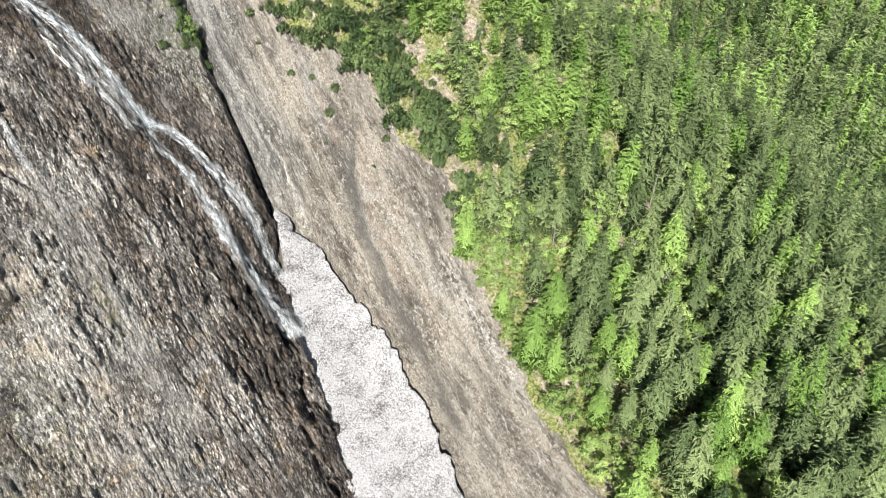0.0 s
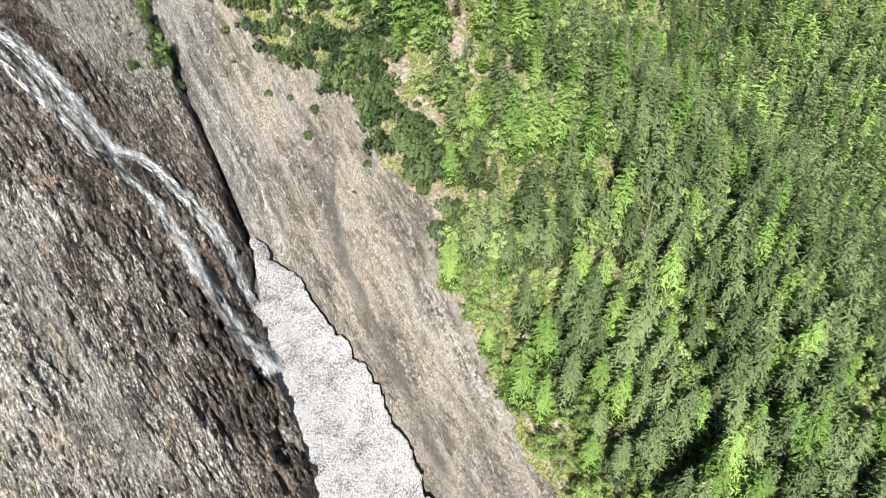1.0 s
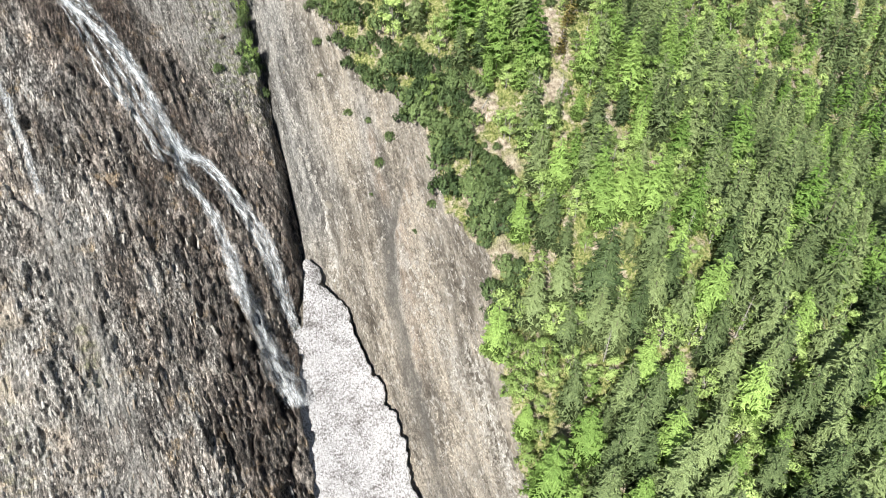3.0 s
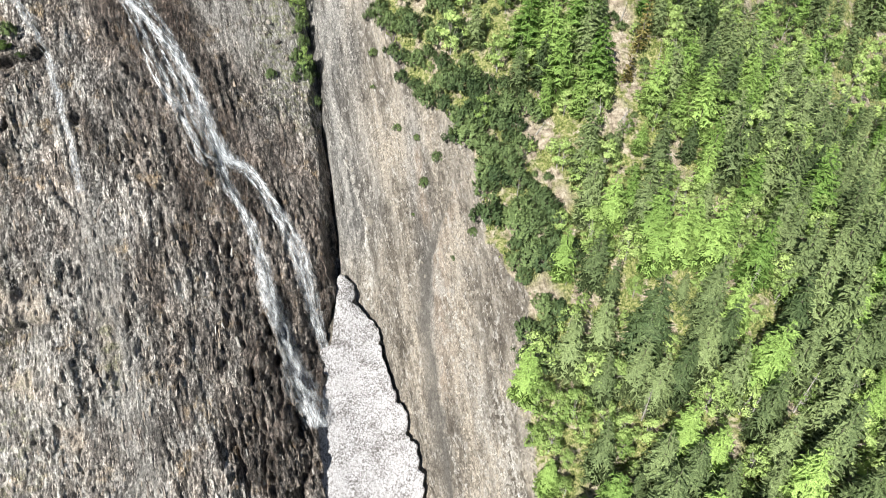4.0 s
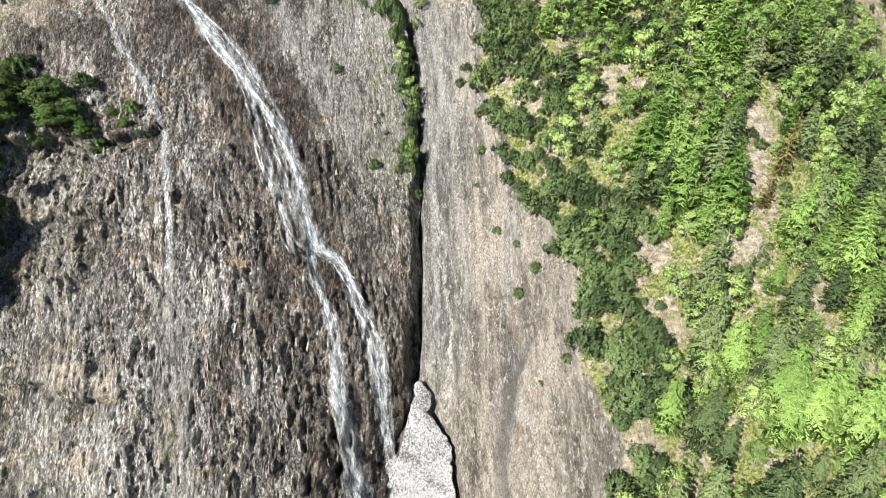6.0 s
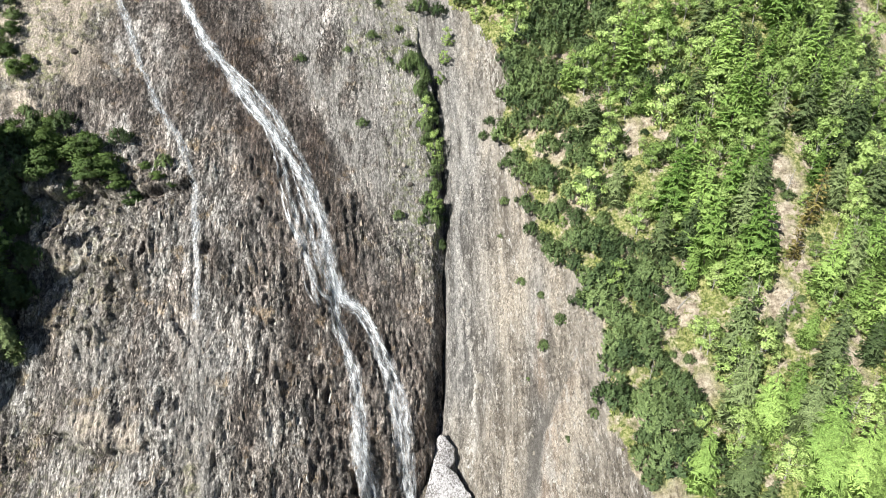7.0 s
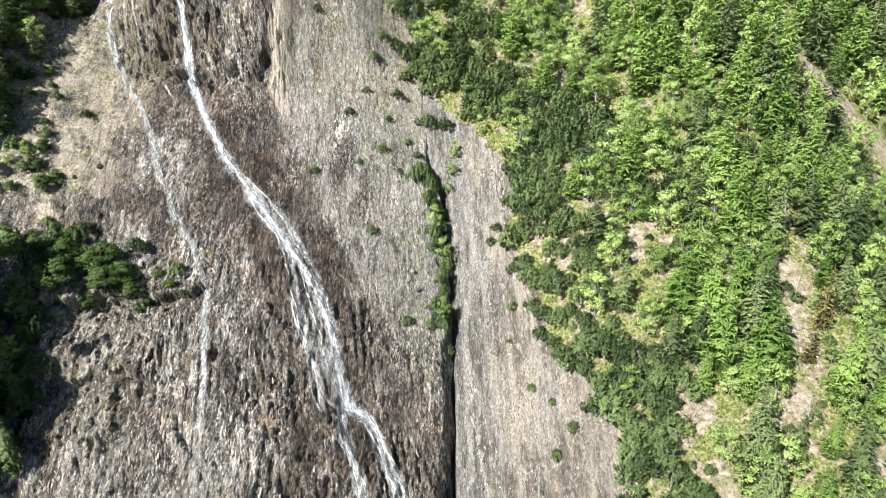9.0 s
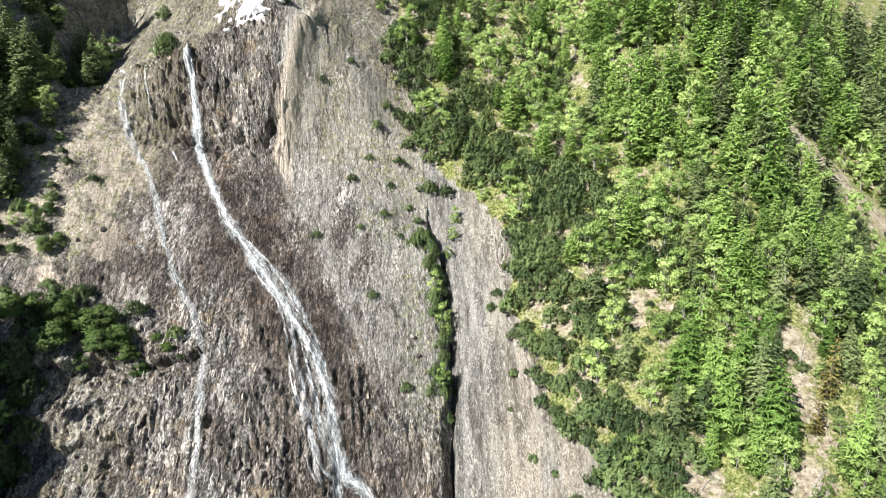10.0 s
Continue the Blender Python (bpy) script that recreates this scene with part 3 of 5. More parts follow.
def spur_detail(x, y):
    """Ribs and rills of the slab, swells of the wood's ground."""
    s = 1.42 * y
    slab = 0.6 * grain(x / 3.5 + 0.6 * grain(x / 8, s / 20, 20), s / 30, 21) + 0.3 * grain(x / 1.1, s / 6, 22)
    slab += 0.22 * grain(x / 0.9, s / 1.8, 23)
    p = x / 1.9 + 1.3 * grain(x / 5, s / 14, 24)
    slab += 0.4 * (p - np.floor(p)) * ease(grain(x / 4, s / 11, 25) + 0.4)
    side = tongue(x, y)
    slab = slab + 0.7 * ease(side / 0.9) * ease((7 - side) / 7) * ease((y - 30) / 20)
    wood = 1.1 * grain(x / 9, y / 9, 26) + 0.5 * grain(x / 3, y / 3, 27)
    m = ease((x - wood_edge(y)) / 6)
    return slab * (1 - m) + wood * m


def wall_height(x, y):
    z = wall_base(x, y)
    m = ease((y - 160) / 10) * ease(1 - (cleft_x(y) - x) / 18)
    return z * (1 - m) + (spur_base(x, y) + 0.15) * m


def land_height(x, y):
    """Ground level of whichever sheet lies at x, y."""
    x, y = np.asarray(x, float), np.asarray(y, float)
    return np.where(x < cleft_x(y), wall_height(x, y), spur_base(x, y))


def near_line(x, y, line):
    """The distance of points from a line of (x, y)."""
    best = np.full(np.shape(x), 1e9)
    for (ax, ay), (bx, by) in zip(line, line[1:]):
        dx, dy = bx - ax, by - ay
        t = np.clip(((x - ax) * dx + (y - ay) * dy) / (dx * dx + dy * dy + 1e-9), 0, 1)
        best = np.minimum(best, np.hypot(x - ax - t * dx, y - ay - t * dy))
    return best


# Bare places in the wood: where, and how far round.
CLEARINGS = [(52, 169, 2.5), (42, 133, 2.5), (40, 205, 2), (68, 117, 2), (65, 108, 2.5), (70, 113, 1.5), (28, 135, 2), (54, 204, 2), (62, 95, 2.2), (70, 85, 2.5), (47, 86, 2.2), (47, 64, 2), (40, 71, 2), (44, 99, 2), (120, 90, 3), (44, 40, 2.2), (40, 38, 2.2), (43, 36, 2), (35, 71, 2), (64, 38, 1.8), (44, 61, 2), (125, 146, 4), (118, 148, 3), (112, 143, 3)]
SIDE_GULLY = [(91, 198), (93, 179), (97, 171), (103, 166), (113, 164), (121, 156)]


def cleared(x, y):
    """1 in the bare places of the wood, 0 among the trees."""
    x, y = np.asarray(x, float), np.asarray(y, float)
    out = ease(1.5 - near_line(x, y, SIDE_GULLY) / (3.2 + 1.0 * grain(x / 3, y / 3, 110)))
    for a, b, r in CLEARINGS:
        out = np.maximum(out, ease(1.6 - np.hypot(x - a, (y - b) * 0.8) / (r * (1 + 0.4 * grain(x / 2, y / 2, 111)))))
    return out


# ---- sheets of land ----
def add_mesh(name, verts, faces, material, masks=None, smooth=False):
    me = bpy.data.meshes.new(name)
    me.from_pydata(verts, [], faces)
    me.materials.append(material)
    for key, values in (masks or {}).items():
        me.attributes.new(key, "FLOAT", "POINT").data.foreach_set("value", np.asarray(values, np.float32).ravel())
    if smooth:
        me.polygons.foreach_set("use_smooth", np.ones(len(me.polygons), bool))
    me.update()
    return me


def part(name, me, parent, label=""):
    ob = new(name, me)
    ob.parent = parent
    return tagged(ob, label=label)


def sheet(name, px, py, pz, material, masks, smooth=False):
    """A grid of points (rows by columns) as one mesh."""
    rows, cols = px.shape
    idx = np.arange(rows * cols).reshape(rows, cols)
    faces = np.stack([idx[:-1, :-1], idx[:-1, 1:], idx[1:, 1:], idx[1:, :-1]], -1).reshape(-1, 4)
    verts = np.stack([px, py, pz], -1).reshape(-1, 3)
    me = bpy.data.meshes.new(name)
    me.vertices.add(len(verts))
    me.vertices.foreach_set("co", verts.astype(np.float32).ravel())
    me.loops.add(faces.size)
    me.loops.foreach_set("vertex_index", faces.astype(np.int32).ravel())
    me.polygons.add(len(faces))
    me.polygons.foreach_set("loop_start", np.arange(0, faces.size, 4, dtype=np.int32))
    me.materials.append(material)
    for key, values in masks.items():
        me.attributes.new(key, "FLOAT", "POINT").data.foreach_set("value", np.asarray(values, np.float32).ravel())
    me.update(calc_edges=True)
    if smooth:
        me.polygons.foreach_set("use_smooth", np.ones(len(faces), bool))
    return new(name, me)


def steps(*spans):
    """Points along an axis: (from, to, step) one after another."""
    out = [np.arange(a, b, d) for a, b, d in spans]
    return np.unique(np.concatenate(out + [[spans[-1][1]]]).round(4))


# Lines of falling water, from the lip down to the snow.
MAIN_FALL = [(-71.5, 185.5), (-69.6, 180.5), (-67.7, 177.2), (-65.7, 171.2), (-61.2, 164.1), (-57.4, 158.8), (-53.1, 153.2), (-47, 147.7), (-42, 143), (-37.2, 138.5), (-33.3, 134.7), (-30.4, 131.8), (-26.6, 127), (-24.3, 123.3), (-23.1, 118), (-20.9, 113.5), (-17.8, 112.3)]
RIGHT_FALL = [(-22.5, 115), (-20.5, 112.8), (-17.8, 112.3), (-15.6, 112), (-12.2, 108.8), (-8.3, 103.7), (-6.7, 98.8), (-5.9, 94.5), (-5.2, 89.5), (-4.6, 86), (-4.4, 83)]
LEFT_FALL = [(-23, 118), (-21.6, 113.5), (-20.6, 107.7), (-17.8, 103.1), (-15.9, 96.8), (-15.2, 91.8), (-14.2, 87), (-12.6, 82.4), (-10.8, 77.9), (-9.8, 75), (-9.2, 71.5)]
BRAIDS = [
    [(-47, 147.7), (-43.8, 142.5), (-38.5, 138.6), (-35, 132.4), (-33.3, 127.5), (-30.8, 121.9), (-28.6, 116.9), (-27, 112.2), (-24.6, 108.4)],
    [(-49.1, 150.7), (-42.8, 146.8), (-38, 142.6), (-33.1, 137.2), (-29.7, 133.1), (-25.8, 125.7)],
    [(-34.1, 128.5), (-32.2, 122.8), (-30, 119.6), (-27.2, 115.7), (-24.4, 111.9), (-21.2, 110.7)],
    [(-33.9, 135.1), (-30.3, 128.6), (-26.8, 121.8), (-24.5, 116.6), (-21.5, 111.6)],
    [(-17.8, 112.3), (-14.5, 109), (-11, 104), (-8.5, 98), (-7.2, 93), (-6, 87)],
]
THREADS = [
    [(-95.3, 192.9), (-88.6, 184.3), (-87, 180.7), (-86.4, 175.4), (-80.3, 166.3), (-75.5, 161.4), (-69.9, 153.6), (-66.1, 146.1), (-59.5, 136.9), (-53.9, 130.7), (-50.8, 126.5), (-48.6, 118.6), (-47.7, 113.8), (-46.6, 107), (-45.4, 99)],
    [(-80.9, 183), (-81.5, 180), (-79.5, 175.9), (-74.5, 170), (-70, 170), (-65.4, 170.3)],
    [(-72.7, 169.2), (-67.5, 164.2), (-62.6, 157.6)],
]


def build_wall():
    v = steps((-60, 30, 6), (30, 42, 0.6), (42, 160, 0.25), (160, 170, 0.3), (170, 184, 0.14), (184, 192, 0.3), (192, 250, 1.5), (250, 420, 10))
    u = np.concatenate([np.linspace(-230, -118, 14)[:-1], np.linspace(-118, -84, 60)[:-1], np.linspace(-84, 0, 460)])
    y = np.repeat(v[:, None], len(u), 1)
    x = u[None] + (cleft_x(y) + 0.5 * grain(y / 2.5, y * 0, 40) + 0.7 * ledges(grain(y / 3.3, y * 0, 64), 2.0) + 0.25 * grain(y / 0.8, y * 0, 65)) * ease((u[None] + 70) / 70)
    z = wall_height(x, y)
    d, tone = wall_parts(x, y)
    seam = ease((y - 160) / 10) * ease(1 - (cleft_x(y) - x) / 14)
    d *= 1 - seam
    falls = [MAIN_FALL, RIGHT_FALL, LEFT_FALL, *BRAIDS[:3]]
    near = np.min([near_line(x, y, f) for f in falls], 0)
    foot = ease((-2 - x) / 2 + 1) * ease((x + 26) / 12) * ease((118 - y) / 20) * ease((y - 25) / 20)
    wet = np.clip(1.1 * np.exp(-((near / 6.5) ** 2)) + 0.75 * foot * (0.6 + 0.5 * grain(x / 4, y / 9, 41)), 0, 1)
    lower = ease((x + 30) / 10) * ease((112 - y) / 14) * ease((y - 30) / 20)
    brown = ease((x + 46) / 12) * ease((128 - y) / 12) * ease((y - 84 - 0.6 * (x + 30)) / 14)
    wet = np.clip(wet + 0.5 * lower + 0.6 * brown * ease(0.8 + grain(x / 4, y / 7, 46)), 0, 1)
    upper_cliff = ease((x + 70) / 5) * ease((-44 - x) / 6) * ease((y - 170) / 3) * ease((184 - y) / 2)
    wet = np.clip(wet * (1 - 0.6 * upper_cliff) + 0.12 * upper_cliff, 0, 1)
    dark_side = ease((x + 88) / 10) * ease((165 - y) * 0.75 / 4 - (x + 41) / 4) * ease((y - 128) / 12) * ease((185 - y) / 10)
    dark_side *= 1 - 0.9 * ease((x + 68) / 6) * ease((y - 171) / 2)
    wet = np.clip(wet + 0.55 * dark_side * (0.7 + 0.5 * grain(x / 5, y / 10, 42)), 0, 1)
    pale = ease((x + 46 - 0.8 * (165 - y) * (y < 165)) / 5 + 0.4 * grain(x / 3, y / 5, 49)) * ease((y - 122) / 14) * ease((198 - y) / 10) * np.clip(1 - wet * 1.1, 0, 1)
    pale *= 1 - 0.95 * upper_cliff
    for a, b, wide, tall in RIBS:
        pale *= 1 - 0.9 * ease(1.5 - np.hypot((x - a) / wide, (y - b) / tall) + 0.5 * grain(x / 1.2, y / 3, 56))
    patches = 0.5 + 0.9 * grain(x / 5, y / 9, 44) + 0.5 * grain(x / 1.8, y / 4, 45)
    pale = np.maximum(pale, ease(1.25 - abs(x + 43.5 + 0.12 * (y - 80)) / 4.5) * ease((106 - y) / 10) * ease((y - 52) / 8))
    pale = np.maximum(pale, ease((-36 - x) / 8) * ease((98 - y) / 8) * ease((y - 40) / 10) * ease(patches) * 0.6)
    pale = np.maximum(pale, ease(1.2 - abs(x + 64) / 5) * ease((100 - y) / 4) * ease((y - 88) / 4) * 0.8)
    soil = ease((-72 - x - 0.25 * (150 - y)) / 8) * ease((y - 128) / 8)
    soil = np.maximum(soil, ease((y - 188) / 8) * 0.85)
    soil = np.maximum(soil, ease((x + 45) / 12) * ease((y - 165) / 10) * (0.6 + 0.4 * grain(x / 5, y / 7, 43)))
    soil *= 1 - upper_cliff
    soil = np.maximum(soil, ease(1.2 - np.hypot((x + 44.5) / 2, (y - 78) / 8)) * 0.7)
    soil = np.maximum(soil, ease((-56 - x) / 10) * ease((124 - y) / 4) * ease((y - 92) / 8) * 0.4)
    green = np.maximum(soil * 0.7, ease((x + 14) / 5) * ease((y - 118) / 12) * 0.55)
    green = np.maximum(green, 0.75 * ease((x + 26) / 8) * ease((y - 148) / 10) * ease(0.6 + grain(x / 4, y / 5, 91)))
    green = np.maximum(green, ease((-50 - x) / 12) * ease((100 - y) / 30) * 0.35)
    silt = ease(1.5 - near_line(x + 0.8 * grain(x / 2, y / 4, 47), y, FIN) / (1.4 + 0.7 * grain(y / 5, y * 0, 57))) * ease((y - 158) / 12)
    for a, b, wide, tall in ((-55.7, 83.7, 3, 1.8), (-61.8, 85.2, 3.5, 1.5), (-58, 74, 2, 1.6), (-51.7, 67, 1.8, 1.6)):
        silt = np.maximum(silt, 0.8 * ease(1.5 - np.hypot((x - a) / wide, (y - b) / tall) + 0.6 * grain(x / 1.1, y / 1.4, 85)))
    bank = ease((-70 - x) / 8) * ease((y - 126) / 5) * ease((178 - y) / 10)
    silt = np.maximum(silt, bank * ease((0.1 + 0.9 * grain(x / 4, y / 3.2, 58) + 0.4 * grain(x / 1.5, y / 1.5, 59)) * 3))
    x, y, z = x, y - 0.66 * d, z + 0.75 * d
    # the side of the wall in the cleft
    drop = np.array([2.0, 6.0, 16.0])
    ex = x[:, -1:] + np.array([0.1, -0.2, -0.6])
    x, y, z = np.hstack([x, ex]), np.hstack([y, y[:, -1:] + 0 * drop]), np.hstack([z, z[:, -1:] - drop])
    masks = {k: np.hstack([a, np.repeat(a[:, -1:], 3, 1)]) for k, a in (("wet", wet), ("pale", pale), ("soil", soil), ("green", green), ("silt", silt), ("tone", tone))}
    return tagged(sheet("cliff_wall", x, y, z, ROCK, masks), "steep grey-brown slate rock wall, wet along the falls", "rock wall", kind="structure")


def build_spur():
    v = steps((-60, 0, 4), (0, 172, 0.5), (172, 250, 1.5), (250, 420, 10))
    w = steps((-9, 38, 0.42), (38, 110, 1.4), (110, 200, 5), (200, 560, 20))
    y = np.repeat(v[:, None], len(w), 1)
    x = np.repeat(w[None], len(v), 0) + np.minimum(cleft_x(y), 2) * ease((60 - w[None]) / 50)
    z = spur_base(x, y) + spur_detail(x, y) * ease((x - cleft_x(y)) / 2)
    wood = ease((x - wood_edge(y) + 1.5 * grain(x / 3, y / 4, 50)) / 3.0)
    grey = ease((15 - x + cleft_x(y) + 2 * grain(x / 3, y / 9, 52)) / 9) * ease((y - 94) / 16)
    grey = np.maximum(grey, ease(1 - abs(x - (20 + 0.05 * (y - 90))) / 3.5) * ease((125 - y) / 15) * ease((y - 70) / 20) * 0.9)
    side = tongue(x, y)
    mud = 0.9 * ease((side + 4.5 + grain(x / 2, y / 8, 88)) / 3.5) * ease(-side / 0.5) * ease((100 - y) / 8) * ease((y - 25) / 20)
    rust = 0.85 * ease(side / 0.4) * ease((5.5 - side) / 4.5) * ease((97 - y) / 3) * ease((y - 60) / 15)
    rust = np.maximum(rust, ease(1 - abs(x - 21.2 - 0.6 * grain(y / 3, y * 0, 54)) / 1.5) * ease((113 - y) / 4) * ease((y - 94) / 6))
    pale = ease(1.4 - abs(x - np.interp(y, [96, 104, 109, 113.6, 120.5], [6.5, 7.8, 8.3, 6.8, 5.7]) - 0.4 * grain(y / 3, y * 0, 51)) / (0.7 + 0.5 * grain(y / 2.2, y * 0, 89))) * ease((y - 92) / 4) * ease((128 - y) / 4)
    pale = np.maximum(pale, ease(1.1 - abs(x - 22 + 0.12 * (y - 80) - 0.9 * grain(y / 5, y * 0, 55)) / 1.4) * ease((92 - y) / 6) * ease((y - 40) / 10) * 0.7)
    pale = np.maximum(pale, ease(1 - abs(x - 27.5) / 2.2) * ease((66 - y) / 6) * ease((y - 25) / 10) * 0.8)
    pale = np.maximum(pale, ease(1 - abs(x - 13 + 0.25 * (y - 160)) / 3) * ease((y - 146) / 6) * 0.75)
    open_ground = cleared(x, y)
    masks = {"open": open_ground, "wood": wood, "grey": grey, "mud": mud, "rust": rust, "pale": pale}
    return tagged(sheet("gully_slab", x, y, z, SLAB, masks), "bare tan gully slab rising to the wooded slope", "slope", kind="structure")


def build_ground():
    e = np.unique(np.concatenate([np.arange(-3000, -400, 200), np.arange(-400, 700, 50), np.arange(700, 3001, 200)])).astype(float)
    x, y = np.meshgrid(e, e)
    z = np.clip(0.95 * y - 175, -200, 900) + 30 * grain(x / 260, y / 260, 60) + 8 * grain(x / 60, y / 60, 61)
    inside = (x > -250) & (x < 600) & (y > -80) & (y < 440)
    z = np.where(inside, np.minimum(z - 60, -215 + 0.9 * y), z)
    return tagged(sheet("ground", x, y, z, LAND, {}, True), "valley floor and mountainside beyond the gully", "ground", kind="structure")


cliff_wall = build_wall()
gully_slab = build_spur()
ground = build_ground()


def flakes(name, count, seed, box, on_wall, sizes, material, label):
    """Plates and splinters of stone bedded in the ground, with its dip. sizes: length, width, thickness at least and at most."""
    rng = np.random.default_rng(seed)
    x, y = rng.uniform(box[0], box[1], count), rng.uniform(box[2], box[3], count)
    near = np.min([near_line(x, y, f) for f in (MAIN_FALL, RIGHT_FALL, LEFT_FALL, *BRAIDS, *THREADS)], 0)
    patchy = grain(x / 6, y / 8, 100 + seed) + 0.6 * rng.uniform(-1, 1, count)
    if on_wall:
        keep = (x < cleft_x(y) - 0.8) & (patchy > -0.2) & (near > 1.6)
    else:
        keep = (x > cleft_x(y) + 2) & (x < wood_edge(y) + 1) & (patchy > 0.0) & ~((y < 100) & (x < np.interp(y, SNOW_Y, SNOW_RIGHT) + 0.5))
    x, y, near = x[keep], y[keep], near[keep]
    n = len(x)
    if on_wall:
        d = wall_detail(x, y)
        z, yy = wall_height(x, y) + 0.75 * d, y - 0.66 * d
    else:
        z, yy = spur_base(x, y) + spur_detail(x, y), y
    big = rng.uniform(0, 1, n) ** 3.5
    (l0, l1), (w0, w1), (t0, t1) = sizes
    length, wide, thick = l0 + (l1 - l0) * big, (w0 + (w1 - w0) * big) * rng.uniform(0.6, 1.2, n), t0 + (t1 - t0) * big
    # a wedge: eight corners, thin at the upper end
    corner = np.array([(-1, -1, -1), (1, -1, -1), (0.8, 1, -1), (-0.7, 1, -1), (-0.8, -0.9, 1), (0.9, -0.7, 1), (0.4, 0.9, 0.2), (-0.5, 0.7, 0.3)])
    c = corner[None] + rng.uniform(-0.3, 0.3, (n, 8, 3))
    c = c * np.stack([wide, length, thick], -1)[:, None]
    spin = rng.normal(0.05, 0.16, n)
    ca, sa = np.cos(spin)[:, None], np.sin(spin)[:, None]
    u, v = c[..., 0] * ca - c[..., 1] * sa, c[..., 0] * sa + c[..., 1] * ca
    tilt = rng.normal(0, 0.3, n)[:, None]
    w = c[..., 2] + tilt * u - 0.1 * v
    px = x[:, None] + u
    py = yy[:, None] + 0.72 * v - 0.69 * w
    pz = z[:, None] + 0.69 * v + 0.72 * w
    quads = np.array([(0, 1, 5, 4), (1, 2, 6, 5), (2, 3, 7, 6), (3, 0, 4, 7), (4, 5, 6, 7)])
    faces = (quads[None] + 8 * np.arange(n)[:, None, None]).reshape(-1, 4)
    verts = np.stack([px, py, pz], -1).reshape(-1, 3)
    foot = ease((x + 26) / 12) * ease((118 - y) / 20) if on_wall else 0 * x
    wet = np.repeat(np.clip(np.exp(-((near / 4.0) ** 2)) + 0.6 * foot, 0, 1), 8)
    me = add_mesh(name, verts.tolist(), faces.tolist(), material, {"wet": wet})
    return tagged(new(name, me), label, "rock", kind="stuff")


flakes("slate_flakes", 2400, 7, (-75, 2, 40, 128), True, ((0.3, 1.1), (0.08, 0.28), (0.03, 0.1)), FLAKE, "splintered slate plates bedded in the rock wall")
flakes("gully_stones", 1500, 8, (-2, 36, 20, 165), False, ((0.12, 0.6), (0.08, 0.3), (0.06, 0.18)), STONE, "loose pale stones scattered over the gully slab")


def wedge(seed, material):
    """One splinter of stone, a unit in size."""
    rng = random.Random(seed)
    corner = [(-1, -1, -1), (1, -1, -1), (0.8, 1, -1), (-0.7, 1, -1), (-0.8, -0.9, 1), (0.9, -0.7, 1), (0.4, 0.9, 0.2), (-0.5, 0.7, 0.3)]
    verts = [tuple(c + rng.uniform(-0.3, 0.3) for c in v) for v in corner]
    faces = [(0, 1, 5, 4), (1, 2, 6, 5), (2, 3, 7, 6), (3, 0, 4, 7), (4, 5, 6, 7), (3, 2, 1, 0)]
    return add_mesh("splinter", verts, faces, material)


def bed_pieces(name, parent, material, count, box, on_wall, sizes, seed):
    """Single pieces of stone set into a sheet, as parts of it."""
    rng = random.Random(seed)
    shapes = [wedge(seed + k, material) for k in range(6)]
    slope = Euler((radians(43), 0, 0)).to_matrix().to_4x4()
    done = 0
    while done < count:
        x, y = rng.uniform(*box[:2]), rng.uniform(*box[2:])
        line = float(cleft_x(y))
        if on_wall and (x > line - 1.5 or min(float(near_line(x, y, f)) for f in (MAIN_FALL, RIGHT_FALL, LEFT_FALL)) < 2):
            continue
        if not on_wall and (x < float(np.interp(y, SNOW_Y, SNOW_RIGHT)) + 2 and y < 101 or x < line + 3 or x > float(wood_edge(y))):
            continue
        if on_wall:
            d = float(wall_detail(x, y))
            at = (x, y - 0.66 * d, float(wall_height(x, y)) + 0.75 * d)
        else:
            at = (x, y, float(spur_base(x, y)) + float(spur_detail(x, y)))
        k = rng.uniform(*sizes)
        ob = part(name, rng.choice(shapes), parent)
        ob.matrix_basis = Matrix.Translation(at) @ slope @ Euler((rng.gauss(0, 0.1), rng.gauss(0, 0.18), rng.gauss(0.05, 0.12 if on_wall else 1.5))).to_matrix().to_4x4() @ Matrix.Diagonal(((0.2 if on_wall else 0.28) * k, (0.7 if on_wall else 0.36) * k, 0.1 * k, 1))
        done += 1


# ---- snow and water ----
SNOW_BLOCKS = [(-54.6, 183, 1.6), (-49.1, 184.5, 1.8), (-46, 188.6, 2.0), (-58.8, 182.2, 1.0), (-51.5, 188, 1.7), (-62.5, 184.5, 0.8)]


def snow_patch():
    """The edge of the snow that fills the basin above the lip: a thick sheet with a broken rim."""
    x, y = np.meshgrid(np.linspace(-80, -36, 90), np.linspace(184, 238, 100))
    inside = 1.0 - np.hypot((x + 57) / 13, (y - 213) / 21) + 0.22 * grain(x / 6, y / 6, 75) + 0.12 * grain(x / 2.2, y / 2.2, 76) + 0.05 * grain(x / 0.8, y / 0.8, 79)
    cracks = np.minimum(abs(grain(x / 7 + 3, y / 5, 77)), abs(grain(x / 4, y / 8, 78)) + 0.05)
    thick = 2.4 * ease(inside / 0.07) - 1.9 * ease(1 - cracks / 0.045) * ease((0.45 - inside) / 0.3)
    z = wall_height(x, y) - 1.2 + thick + 0.35 * grain(x / 3, y / 3, 80) * ease(inside / 0.2)
    return tagged(sheet("snow_patch", x, y, z, SNOW_CLEAN, {}, True), "clean white snow filling the basin above the lip", "snow", kind="stuff")


